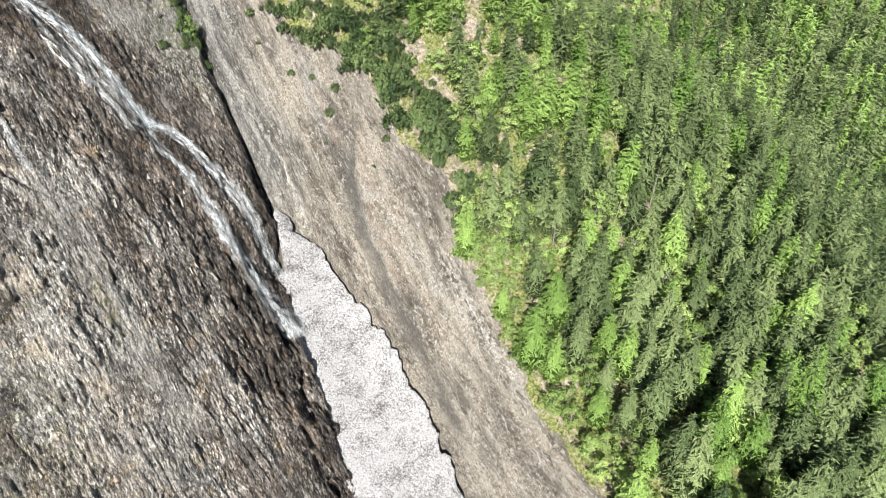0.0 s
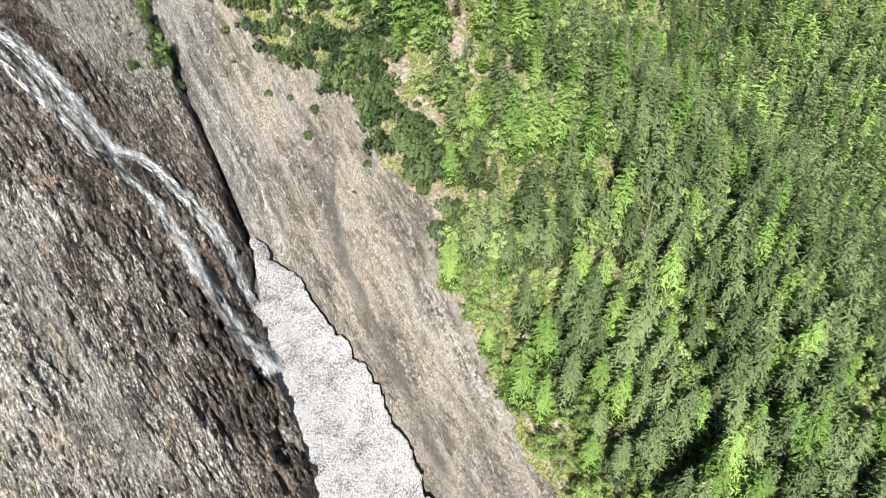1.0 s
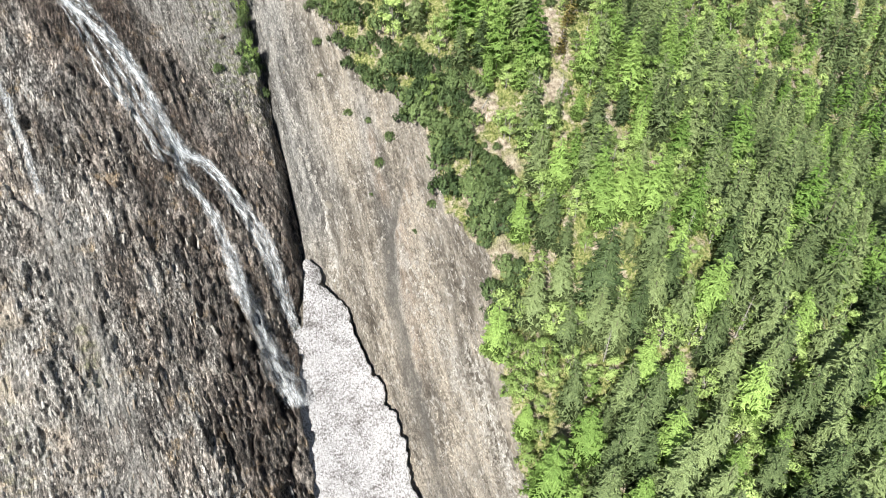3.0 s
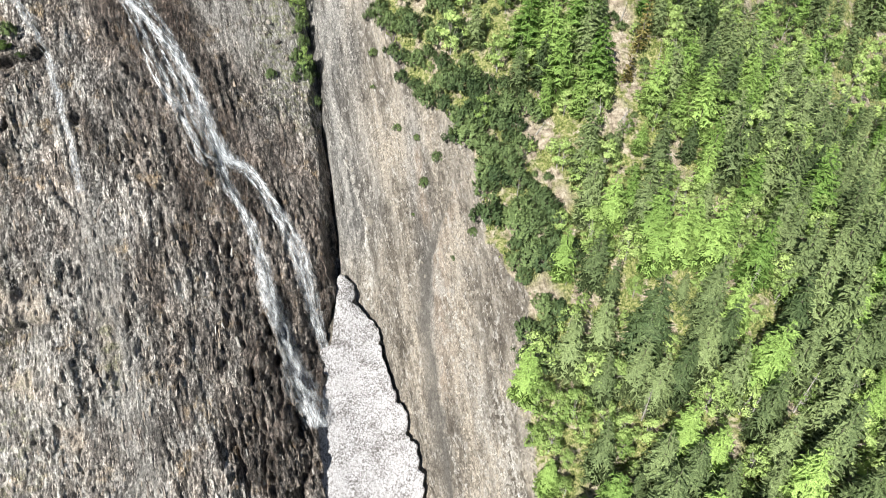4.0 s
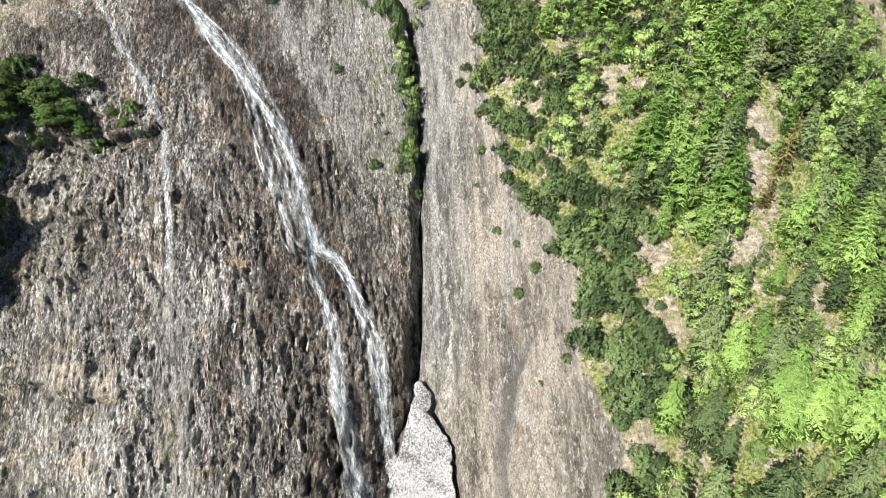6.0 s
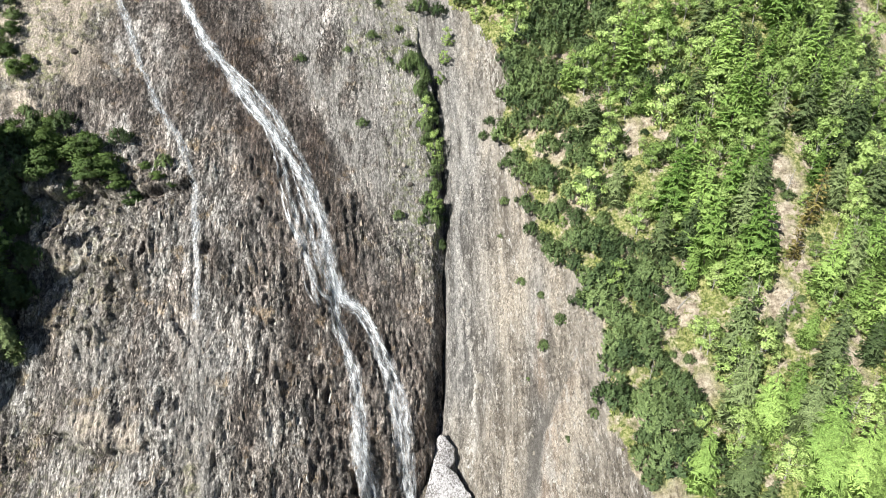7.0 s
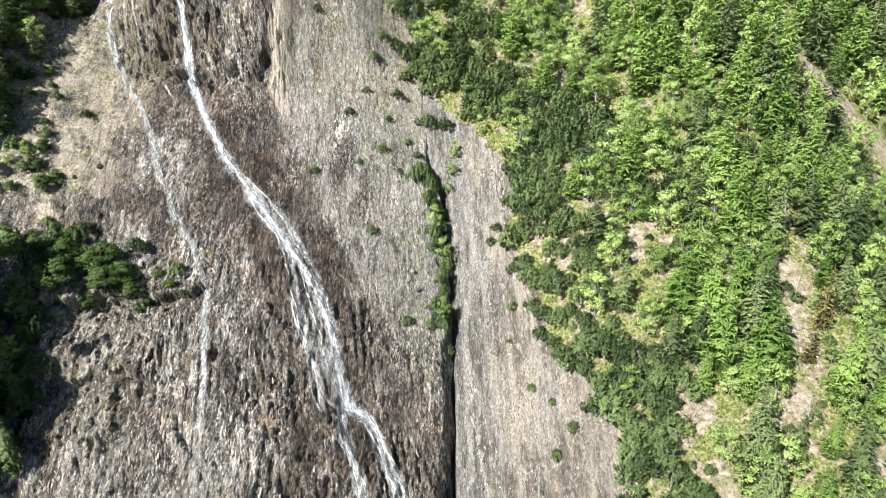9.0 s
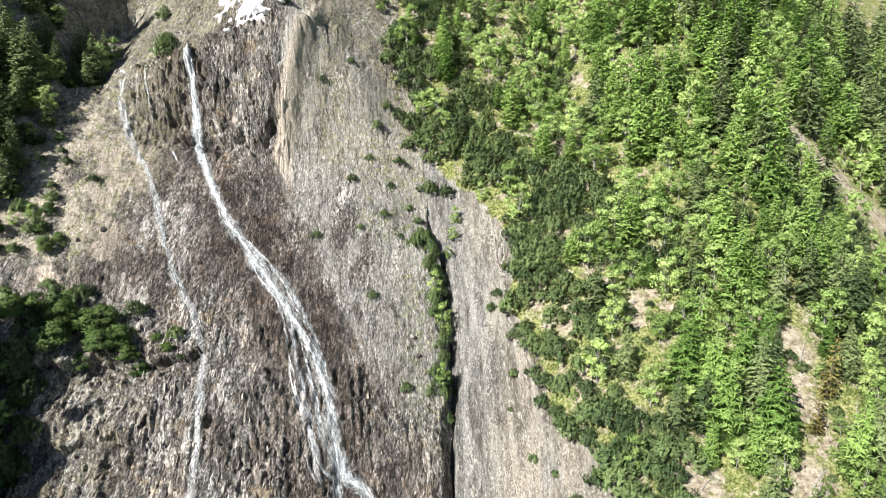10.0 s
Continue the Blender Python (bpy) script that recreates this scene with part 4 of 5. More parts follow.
def build_snow():
    v = steps((8, 99.4, 0.35))
    left = np.interp(v, CLEFT_Y, CLEFT_X) - 1.2
    left += np.interp(v, [84, 87.6, 88.2, 96, 99], [0.0, 0.0, 2.2, 1.6, 1.4])
    right = np.interp(v, SNOW_Y, SNOW_RIGHT) + 0.6 * grain(v / 1.9, v * 0, 70) + 0.3 * grain(v / 0.8, v * 0, 71) - 0.7 * ease((grain(v / 2.3, v * 0, 74) - 0.45) / 0.25)
    right -= 1.1 * np.exp(-(((v - 95.3) / 0.6) ** 2))
    n = 46
    f = np.linspace(0, 1, n)[None]
    y = np.repeat(v[:, None], n, 1)
    x = left[:, None] + (right - left)[:, None] * f
    bed = surface(SPUR_FORM, 1.75 * np.arcsinh((x - 20) / 25.0) + 2.2, (y + 30) / 36) + 0.95 * y
    rim_z = bed[:, -1:]
    dome = 4 * f * (1 - f)
    thick = 1.0 + 1.3 * dome + 0.9 * f
    z = np.minimum(bed + thick + 1.2 * (1 - f), rim_z + 1.9 + 0.5 * dome + 3.2 * (1 - f))
    z += 0.1 * grain(x / 0.7, y / 0.7, 72) + 0.28 * grain(x / 3, y / 5, 73)
    top = np.stack([x, y, z], -1)
    lip = np.stack([x[:, -1] + 0.1, y[:, -1], z[:, -1] - 0.5], -1)[:, None]
    under = np.stack([x[:, -1] - 1.2, y[:, -1], z[:, -1] - 1.5], -1)[:, None]
    foot = np.stack([x[:, -1] - 1.6, y[:, -1], z[:, -1] - 7.0], -1)[:, None]
    p = np.concatenate([top, lip, under, foot], 1)
    ob = sheet("snow_field", p[..., 0], p[..., 1], p[..., 2], SNOW, {}, True)
    return tagged(ob, "dirty old avalanche snow lying along the gully bed", "snow", kind="stuff")


def ribbon(line, width, lift, seed, fan=1.0, fade=0.0):
    """A strip of water that follows the rock down a line."""
    pts = np.array(line, float)
    seg = np.r_[0, np.cumsum(np.hypot(*np.diff(pts, axis=0).T) * 1.4)]
    s = np.arange(0, seg[-1], 0.6)
    cx, cy = np.interp(s, seg, pts[:, 0]), np.interp(s, seg, pts[:, 1])
    k = np.ones(5) / 5
    if len(s) > 8:
        cx[2:-2], cy[2:-2] = np.convolve(cx, k, "valid"), np.convolve(cy, k, "valid")
    cx = cx + 0.35 * grain(s / 3, s * 0, seed)
    tx, ty = np.gradient(cx), np.gradient(cy)
    t = np.hypot(tx, ty)
    nx, ny = -ty / t, tx / t
    w = width * (1 + 0.35 * grain(s / 4, s * 0, seed + 1)) * (1 + (fan - 1) * s / s[-1])
    cols = 7 if width < 1.5 else 15
    f = np.linspace(-1, 1, cols)
    x = cx[:, None] + nx[:, None] * f * w[:, None]
    y = cy[:, None] + ny[:, None] * f * w[:, None]
    d = wall_detail(x, y)
    z = wall_height(x, y) + 0.75 * d
    y = y - 0.66 * d
    raise_by = lift * (1 - 0.6 * f[None] ** 2) + 0.1
    y, z = y - 0.66 * raise_by, z + 0.75 * raise_by
    faces, verts = [], np.stack([x, y, z], -1).reshape(-1, 3)
    for a in range(len(s) - 1):
        for b in range(cols - 1):
            i = a * cols + b
            faces.append((i, i + 1, i + cols + 1, i + cols))
    thin = np.repeat(np.abs(f)[None] ** 3, len(s), 0) + fade * ease(s / s[-1])[:, None]
    ends = ease(s / 3)[:, None] * ease((s[-1] - s) / 3)[:, None]
    return verts, faces, np.maximum(thin, 1 - ends), np.stack([np.repeat(f[None], len(s), 0) * w[:, None] + seed * 7.3, np.repeat(s[:, None], cols, 1)], -1).reshape(-1, 2)


def add_strand(name, parent, line, width, lift, seed, material, fan=1.0, label="", fade=0.0):
    verts, faces, thin, flat = ribbon(line, width, lift, seed, fan, fade)
    me = add_mesh(name, verts.tolist(), faces, material, {"thin": thin}, True)
    layer = me.uv_layers.new(name="flow")
    loops = np.empty(len(me.loops), np.int32)
    me.loops.foreach_get("vertex_index", loops)
    layer.data.foreach_set("uv", flat[loops].astype(np.float32).ravel())
    return part(name, me, parent, label)


def shifted(line, dx, dy=0.0):
    return [(x + dx, y + dy) for x, y in line]


def build_falls():
    fall = tagged(new("waterfall"), "white waterfall braiding down the dark rock wall", "waterfall")
    add_strand("stream", fall, MAIN_FALL[:5], 1.7, 0.6, 1, WATER, 0.6)
    add_strand("stream", fall, MAIN_FALL[:7], 1.0, 0.5, 14, WATER)
    add_strand("stream", fall, MAIN_FALL[2:], 0.8, 0.45, 2, WATER)
    add_strand("veil", fall, MAIN_FALL[2:9], 1.9, 0.4, 3, SPRAY, 1.4)
    add_strand("veil", fall, MAIN_FALL[7:], 2.6, 0.4, 7, SPRAY)
    add_strand("stream", fall, RIGHT_FALL, 0.6, 0.45, 4, WATER, 1.7, fade=0.4)
    add_strand("veil", fall, shifted(RIGHT_FALL, -0.7), 2.2, 0.4, 8, SPRAY, 1.3)
    add_strand("stream", fall, LEFT_FALL, 0.55, 0.5, 5, WATER, 2.6, fade=0.6)
    add_strand("veil", fall, LEFT_FALL, 1.5, 0.5, 9, SPRAY, 2.4)
    add_strand("spray", fall, LEFT_FALL[4:], 3.0, 1.0, 6, SPRAY, 1.5, "thin veil of spray above the snow")
    for n, line in enumerate(BRAIDS):
        add_strand("braid", fall, line, 0.34, 0.4, 10 + n, WATER, fade=0.2)
        add_strand("braid", fall, shifted(line[1:], 1.3 - n * 0.5), 1.0, 0.35, 40 + n, SPRAY)
    thread = tagged(new("side_trickle"), "thin white trickle running down bare rock", "waterfall")
    for n, line in enumerate(THREADS):
        add_strand("trickle", thread, line, 0.5, 0.35, 20 + n, WATER, fade=0.5)
    add_strand("trickle", thread, shifted(THREADS[0][2:], -0.8), 1.3, 0.3, 27, SPRAY)


def snow_block(x, y, size, seed, flat=0.55):
    """A rounded block of clean old snow."""
    bm = bmesh.new()
    bmesh.ops.create_icosphere(bm, subdivisions=4, radius=1.0)
    for v in bm.verts:
        c = v.co
        n = noise.noise(c * 1.1 + Vector((seed, 0, 0))) * 0.45 + noise.noise(c * 3 + Vector((0, seed, 0))) * 0.16
        blunt = max(abs(c.x), abs(c.y), abs(c.z))
        v.co = c * (1 + n) * (0.55 + 0.4 / blunt)
        v.co.z *= flat
    me = bpy.data.meshes.new("snow_block")
    bm.to_mesh(me)
    bm.free()
    me.materials.append(SNOW_CLEAN)
    me.polygons.foreach_set("use_smooth", np.ones(len(me.polygons), bool))
    ob = new("snow_block", me)
    ob.matrix_basis = pose(x, y, float(wall_height(x, y)) + size * flat * 0.3, 30, 0, seed * 40) @ Matrix.Diagonal((size, size * 0.9, size, 1))
    return tagged(ob, "white block of avalanche snow above the lip", "snow", "snow blocks above the falls")


for n, (x, y, size) in enumerate(SNOW_BLOCKS):
    snow_block(x, y, size, n + 1)
snow_field = build_snow()
snow_patch()
build_falls()


# ---- plants ----
def leaf_mesh(name, verts, faces, material, high):
    """A crown of loose triangles, faced outwards and shaded as one soft mass round a stem."""
    v, f = np.array([tuple(p) for p in verts], float), np.array(faces)
    a, b, c = v[f[:, 0]], v[f[:, 1]], v[f[:, 2]]
    n = np.cross(b - a, c - a)
    n /= np.linalg.norm(n, axis=1)[:, None] + 1e-9
    out = (a + b + c) / 3
    out[:, 2] = 0.35 * np.hypot(out[:, 0], out[:, 1]) + 0.4 * (out[:, 2] - high)
    out /= np.linalg.norm(out, axis=1)[:, None] + 1e-9
    back = (n * out).sum(1) < 0
    f[back] = f[back][:, ::-1]
    n[back] *= -1
    soft = 0.55 * n + 0.6 * out
    per = np.zeros_like(v)
    for k in range(3):
        per[f[:, k]] = soft
    per[np.linalg.norm(per, axis=1) < 1e-6] = (0, 0, 1)
    per /= np.linalg.norm(per, axis=1)[:, None]
    me = add_mesh(name, v.tolist(), f.tolist(), material, smooth=True)
    me.normals_split_custom_set_from_vertices(per.tolist())
    return me


def ring(verts, at, r, sides=6, aim=None):
    """A ring of points round a place; its indices."""
    q = Vector(aim or (0, 0, 1)).to_track_quat("Z", "Y")
    i = len(verts)
    for k in range(sides):
        t = 2 * math.pi * k / sides
        verts.append(Vector(at) + q @ Vector((r * math.cos(t), r * math.sin(t), 0)))
    return list(range(i, i + sides))


def join(faces, a, b):
    n = len(a)
    for k in range(n):
        faces.append((a[k], a[(k + 1) % n], b[(k + 1) % n], b[k]))


def stem(verts, faces, path, radii, sides=6):
    """One tapered stem through the places of a path; the index rings along it."""
    rings = [ring(verts, p, r, sides) for p, r in zip(path, radii)]
    for a, b in zip(rings, rings[1:]):
        join(faces, a, b)
    return rings


def limb(verts, faces, start, end, r):
    """A limb that grows out of a ring of its stem."""
    c = sum((verts[k] for k in start), Vector()) / len(start)
    way = (Vector(end) - c).normalized()
    join(faces, start, ring(verts, c + way * 0.15 + (Vector(end) - c) * 0.1, r, len(start), way))
    a = list(range(len(verts) - len(start), len(verts)))
    join(faces, a, ring(verts, end, r * 0.3, len(start), way))


def conifer(name, leaf, rng, h, spread, droop, boughs, step, twig, lift, label, category):
    """A conifer h metres high: tapered trunk, and a crown of boughs that carry twigs every step metres."""
    tv, tf = [], []
    lean = Vector((rng.uniform(-0.02, 0.02), rng.uniform(-0.02, 0.02), 1))
    stem(tv, tf, [lean * -1.2, lean * h * 0.35, lean * h * 0.7, lean * h], [0.0147 * h, 0.0095 * h, 0.0046 * h, 0.0004 * h])
    cv, cf = [], []
    bulge = rng.uniform(0.62, 0.9)
    for j in range(boughs):
        f = 0.05 + 0.94 * (1 - (1 - (j + rng.random()) / boughs) ** 0.66)
        reach = spread * h * (1 - f) ** bulge * (0.45 + 0.55 * min(1, f / 0.2)) + 0.12
        az = 2.39996 * j + rng.uniform(-0.4, 0.4)
        r = reach * rng.uniform(0.62, 1.15)
        out = Vector((math.cos(az), math.sin(az), 0))
        side = Vector((-out.y, out.x, 0))
        root = lean * (h * f)
        fall = -droop * rng.uniform(0.6, 1.4)
        n = max(2, int(r / step))

        def along(g):
            return root + out * (r * g) + Vector((0, 0, r * (fall * g + lift * g * g)))

        for q in range(n):
            g = 0.16 + 0.84 * (q + rng.random()) / n
            at = along(g)
            length = twig * (0.65 + 0.22 * r * (1.15 - g)) * rng.uniform(0.7, 1.3)
            for sgn in (-1, 1):
                tip = at + out * (length * rng.uniform(0.3, 0.8)) + side * (sgn * length * rng.uniform(0.5, 1.0)) + Vector((0, 0, rng.uniform(-0.75, 0.25) * length))
                turn = rng.uniform(-0.9, 0.9)
                half = (out * math.cos(turn) + Vector((0, 0, math.sin(turn)))) * (0.22 * length + 0.04)
                i = len(cv)
                cv += [at - half, at + half, tip]
                cf.append((i, i + 1, i + 2))
        i = len(cv)
        wide = 0.1 * r + 0.05
        cv += [along(0.5) + side * wide, along(1.05), along(0.5) - side * wide, root]
        cf += [(i, i + 1, i + 2), (i, i + 2, i + 3)]
    i = len(cv)
    top = lean * h
    cv += [top * 0.94 + Vector((0.12, 0, 0)), top * 0.94 + Vector((-0.08, 0.1, 0)), top * 0.94 + Vector((-0.08, -0.1, 0)), top * 1.02]
    cf += [(i, i + 1, i + 3), (i + 1, i + 2, i + 3), (i + 2, i, i + 3)]
    tree = tagged(new(name), label, category, name + " trees of the slope")
    part("trunk", add_mesh("trunk", tv, tf, BARK), tree)
    part("crown", leaf_mesh("crown", cv, cf, leaf, 0.4 * h), tree)
    return tree


def leafy(name, leaf, bark, rng, h, width, clumps, leaves, size, label, category):
    """A broadleaved tree: forked stem and limbs, loose clumps of leaves."""
    tv, tf = [], []
    fork = Vector((rng.uniform(-0.3, 0.3), rng.uniform(-0.3, 0.3), h * 0.4))
    grown = stem(tv, tf, [(0, 0, -1), fork * 0.5, fork], [0.016 * h, 0.013 * h, 0.01 * h], 5)
    cv, cf = [], []
    for k in range(clumps):
        az, up = rng.random() * 6.283, rng.random()
        rad = width * (0.15 + 0.85 * math.sin(math.pi * (0.12 + 0.8 * up))) * rng.uniform(0.3, 1.0)
        c = Vector((math.cos(az) * rad, math.sin(az) * rad, h * (0.2 + 0.7 * up)))
        if k % 3 == 0:
            limb(tv, tf, grown[-1] if k % 2 else grown[1], c, 0.005 * h)
        cr = width * rng.uniform(0.22, 0.42)
        for _ in range(leaves):
            d = Vector((rng.gauss(0, 1), rng.gauss(0, 1), rng.gauss(0, 0.8)))
            d = d.normalized() * cr * rng.random() ** 0.45
            at = c + Vector((d.x, d.y, d.z * 0.75))
            n = (d.normalized() + Vector((rng.uniform(-0.8, 0.8), rng.uniform(-0.8, 0.8), rng.uniform(-0.2, 1)))).normalized()
            a = n.orthogonal().normalized()
            b = n.cross(a)
            ang = rng.random() * 6.283
            a, b = a * math.cos(ang) + b * math.sin(ang), b * math.cos(ang) - a * math.sin(ang)
            s = size * rng.uniform(0.6, 1.3)
            i = len(cv)
            cv += [at - a * s + b * s * 0.5, at - b * s * 0.7, at + a * s]
            cf.append((i, i + 1, i + 2))
    tree = tagged(new(name), label, category, name + " trees of the slope")
    part("trunk", add_mesh("trunk", tv, tf, bark), tree)
    part("crown", leaf_mesh("crown", cv, cf, leaf, 0.4 * h), tree)
    return tree


def shrub(name, leaf, rng, width, h, shoots, label, category):
    """A dwarf pine: low spreading stems and upright tufted shoots."""
    tv, tf, cv, cf = [], [], [], []
    grown = stem(tv, tf, [(0, 0, -0.8), (0, 0, 0.1)], [0.16, 0.12], 5)
    for k in range(7):
        az = 6.283 * k / 7 + rng.uniform(-0.3, 0.3)
        limb(tv, tf, grown[-1], (math.cos(az) * width * 0.6, math.sin(az) * width * 0.6, h * 0.45), 0.07)
    for _ in range(shoots):
        az, rr = rng.random() * 6.283, rng.random() ** 0.55
        edge = 1 + 0.25 * math.sin(3 * az + 1) + 0.15 * math.sin(5 * az)
        x, y = math.cos(az) * rr * width * edge, math.sin(az) * rr * width * edge
        z = h * (1 - 0.62 * rr**2) * rng.uniform(0.6, 1.15)
        axis = Vector((x * 0.18 + rng.uniform(-0.3, 0.3), y * 0.18 + rng.uniform(-0.3, 0.3), 1)).normalized()
        base = Vector((x, y, z)) - axis * 0.9
        a = axis.orthogonal().normalized()
        b = axis.cross(a)
        for q in range(10):
            t = rng.random()
            ang = rng.random() * 6.283
            d = a * math.cos(ang) + b * math.sin(ang)
            at = base + axis * (1.1 * t)
            tip = at + d * rng.uniform(0.3, 0.55) + axis * rng.uniform(0.15, 0.45)
            wd = axis.cross(d) * 0.14
            i = len(cv)
            cv += [at - wd, at + wd, tip]
            cf.append((i, i + 1, i + 2))
    bush = tagged(new(name), label, category, name + " bushes of the slope")
    part("stem", add_mesh("stem", tv, tf, BARK), bush)
    part("foliage", leaf_mesh("foliage", cv, cf, leaf, 0.3 * h), bush)
    return bush


def dead_tree(rng, h):
    tv, tf = [], []
    grown = stem(tv, tf, [(0.1 * k / 12, 0, -1 + (h + 1) * k / 12) for k in range(13)], [0.17 - 0.012 * k for k in range(13)], 5)
    for k in range(30):
        j = rng.randrange(4, 12)
        z = -1 + (h + 1) * j / 12
        az, r = rng.random() * 6.283, rng.uniform(0.6, 1.7) * (1.2 - z / h)
        limb(tv, tf, grown[j], (math.cos(az) * r, math.sin(az) * r, z - 0.2 * r), 0.035)
    tree = tagged(new("dead_tree"), "bare grey dead tree standing among conifers", "tree", "dead trees")
    part("trunk", add_mesh("trunk", tv, tf, PALE_BARK), tree)
    return tree


pick = random.Random(11)
SPRUCES = [conifer("spruce", SPRUCE_LEAF, pick, 15, pick.uniform(0.19, 0.24), 0.55, 118, 0.31, 1.0, 0.22, "dark green spruce standing on the steep slope", "tree") for _ in range(5)]
LARCHES = [conifer("larch", LARCH_LEAF, pick, 15, pick.uniform(0.24, 0.29), 0.3, 122, 0.31, 1.0, 0.3, "bright spring-green larch on the steep slope", "tree") for _ in range(5)]
WITHERED = conifer("larch", RUST_LEAF, pick, 11, 0.2, 0.1, 45, 0.5, 0.9, 0.2, "withered orange-brown larch with bare limbs", "tree")
BIRCHES = [leafy("birch", BIRCH_LEAF, PALE_BARK, pick, 8, 2.6, 26, 44, 0.25, "pale yellow-green birch in fresh leaf", "tree") for _ in range(5)]
ALDERS = [leafy("alder", ALDER_LEAF, BARK, pick, 4.6, 2.6, 40, 70, 0.22, "dense rounded green alder bush on a ledge", "bush") for _ in range(2)]
PINES = [shrub("dwarf_pine", PINE_LEAF, pick, 2.4, 3.0, 110, "dark green dwarf pine bush on bare ground", "bush") for _ in range(4)]
LIGHT = {
    "spruce": [conifer("spruce", SPRUCE_LEAF, pick, 15, 0.23, 0.5, 80, 0.5, 1.3, 0.2, "dark spruce", "tree") for _ in range(3)],
    "larch": [conifer("larch", LARCH_LEAF, pick, 15, 0.27, 0.3, 80, 0.5, 1.3, 0.3, "bright larch", "tree") for _ in range(3)],
    "birch": [leafy("birch", BIRCH_LEAF, PALE_BARK, pick, 8, 2.6, 16, 40, 0.34, "pale birch", "tree") for _ in range(3)],
    "pine": [shrub("dwarf_pine", PINE_LEAF, pick, 2.4, 3.0, 60, "dwarf pine", "bush") for _ in range(3)],
}
DEAD = [dead_tree(pick, 10) for _ in range(2)]
stands = []


def stand(x, y, size, squash=1.0):
    """A pose for a plant on the ground; size is a factor of its own height."""
    if x > float(cleft_x(y)):
        d = 0.0
        z = float(land_height(x, y)) + float(spur_detail(x, y)) - 0.15
    else:
        d = float(wall_detail(np.array(x), np.array(y)))
        z = float(land_height(x, y)) + 0.75 * d - 0.1
    stands.append((x, y))
    m = Matrix.Translation((x, y - 0.66 * d, z)) @ Euler((pick.uniform(-0.05, 0.05), pick.uniform(-0.05, 0.05), pick.random() * 6.283)).to_matrix().to_4x4()
    return m @ Matrix.Diagonal((size * squash, size * squash, size, 1))


def plant(kinds, x, y, size, squash=1.0):
    return copy_thing(pick.choice(kinds), stand(x, y, size, squash))


KEY_LARCH = [(51, 164, 20), (57, 163, 21), (66, 162, 18), (58, 181, 16), (89, 185, 20), (109, 192, 23), (98, 181, 17), (112, 186, 17), (60, 124, 20), (50, 116, 18), (51, 110, 18), (47, 114, 17), (57, 111, 18), (58, 100, 18), (51, 104, 18), (55, 79, 15), (60, 68, 16), (64, 68, 16), (70, 65, 18), (71, 55, 16)]
KEY_LARCH_LOW = [(73, 67, 15), (59, 79, 13), (72, 45, 20), (71, 27, 20), (73, 19, 13), (112, 48, 17), (61, 19, 15), (44, 21, 16), (44, 16, 17), (54, 4, 17), (115, 22, 17), (81, 3, 17), (74, -5, 16), (41, -12, 17)]
KEY_SPRUCE = [(59, 145, 17), (67, 52, 17), (63, 50, 18), (58, 49, 18), (51, 53, 17), (45, 53, 16), (54, 49, 17), (84, 40, 22), (80, 31, 21), (93, 23, 23), (90, 15, 23), (97, 6, 23), (78, -2, 22), (77, 12, 22), (64, 54, 17), (58, 30, 18), (80, 23, 21), (101, 5, 23), (74, -16, 23)]
for x, y, h in KEY_LARCH + KEY_LARCH_LOW:
    plant(LARCHES, x, y, h / 15)
for x, y, h in KEY_SPRUCE:
    plant(SPRUCES, x, y, h / 15)
plant([WITHERED], 70, 106, 1.2)
plant([WITHERED], 66, 101, 0.9)
# lone dwarf pines on the slab and along the cleft: place and size
for x, y, s in [(18.4, 117.2, 0.5), (22, 111.9, 0.4), (24.9, 105, 0.62), (21.9, 103.7, 0.62), (18.8, 102, 0.2), (28.5, 86.5, 0.5), (24.4, 87.2, 0.28), (15.7, 131.5, 0.6), (14.6, 127, 0.3), (28.1, 111.6, 1.0), (21, 123.2, 0.85), (26.8, 123, 1.0), (23.4, 119.8, 0.85), (18.9, 137.3, 1.0), (13.2, 146.8, 0.6), (11.6, 144.9, 0.6), (21, 143.8, 1.0), (16.4, 137.7, 0.7), (28.7, 104.4, 0.9), (19.9, 128.9, 0.8)]:
    plant(PINES, x, y, s)
for x, y, s in [(-17, 144.6, 0.65), (-15.3, 161.5, 0.6), (-18.3, 181, 0.7), (-31.8, 154.3, 0.6), (-3.6, 171.7, 1.1), (1.1, 170.3, 1.0), (-44.3, 188.5, 0.8), (-8.5, 130.7, 0.6), (-24, 168, 0.6), (-12, 176, 0.7)]:
    plant(PINES, x, y, s)
for _ in range(40):
    y = pick.uniform(131, 159)
    x = float(cleft_x(y)) - abs(pick.gauss(0.6, 1.8)) - 0.2
    plant(PINES if pick.random() < 0.94 else BIRCHES, x, y, pick.uniform(0.5, 1.15), 0.75)
for x, y, s in [(2.6, 160.5, 0.6), (1.4, 157, 0.5), (3.5, 164, 0.7)]:
    plant(BIRCHES, x, y, s)
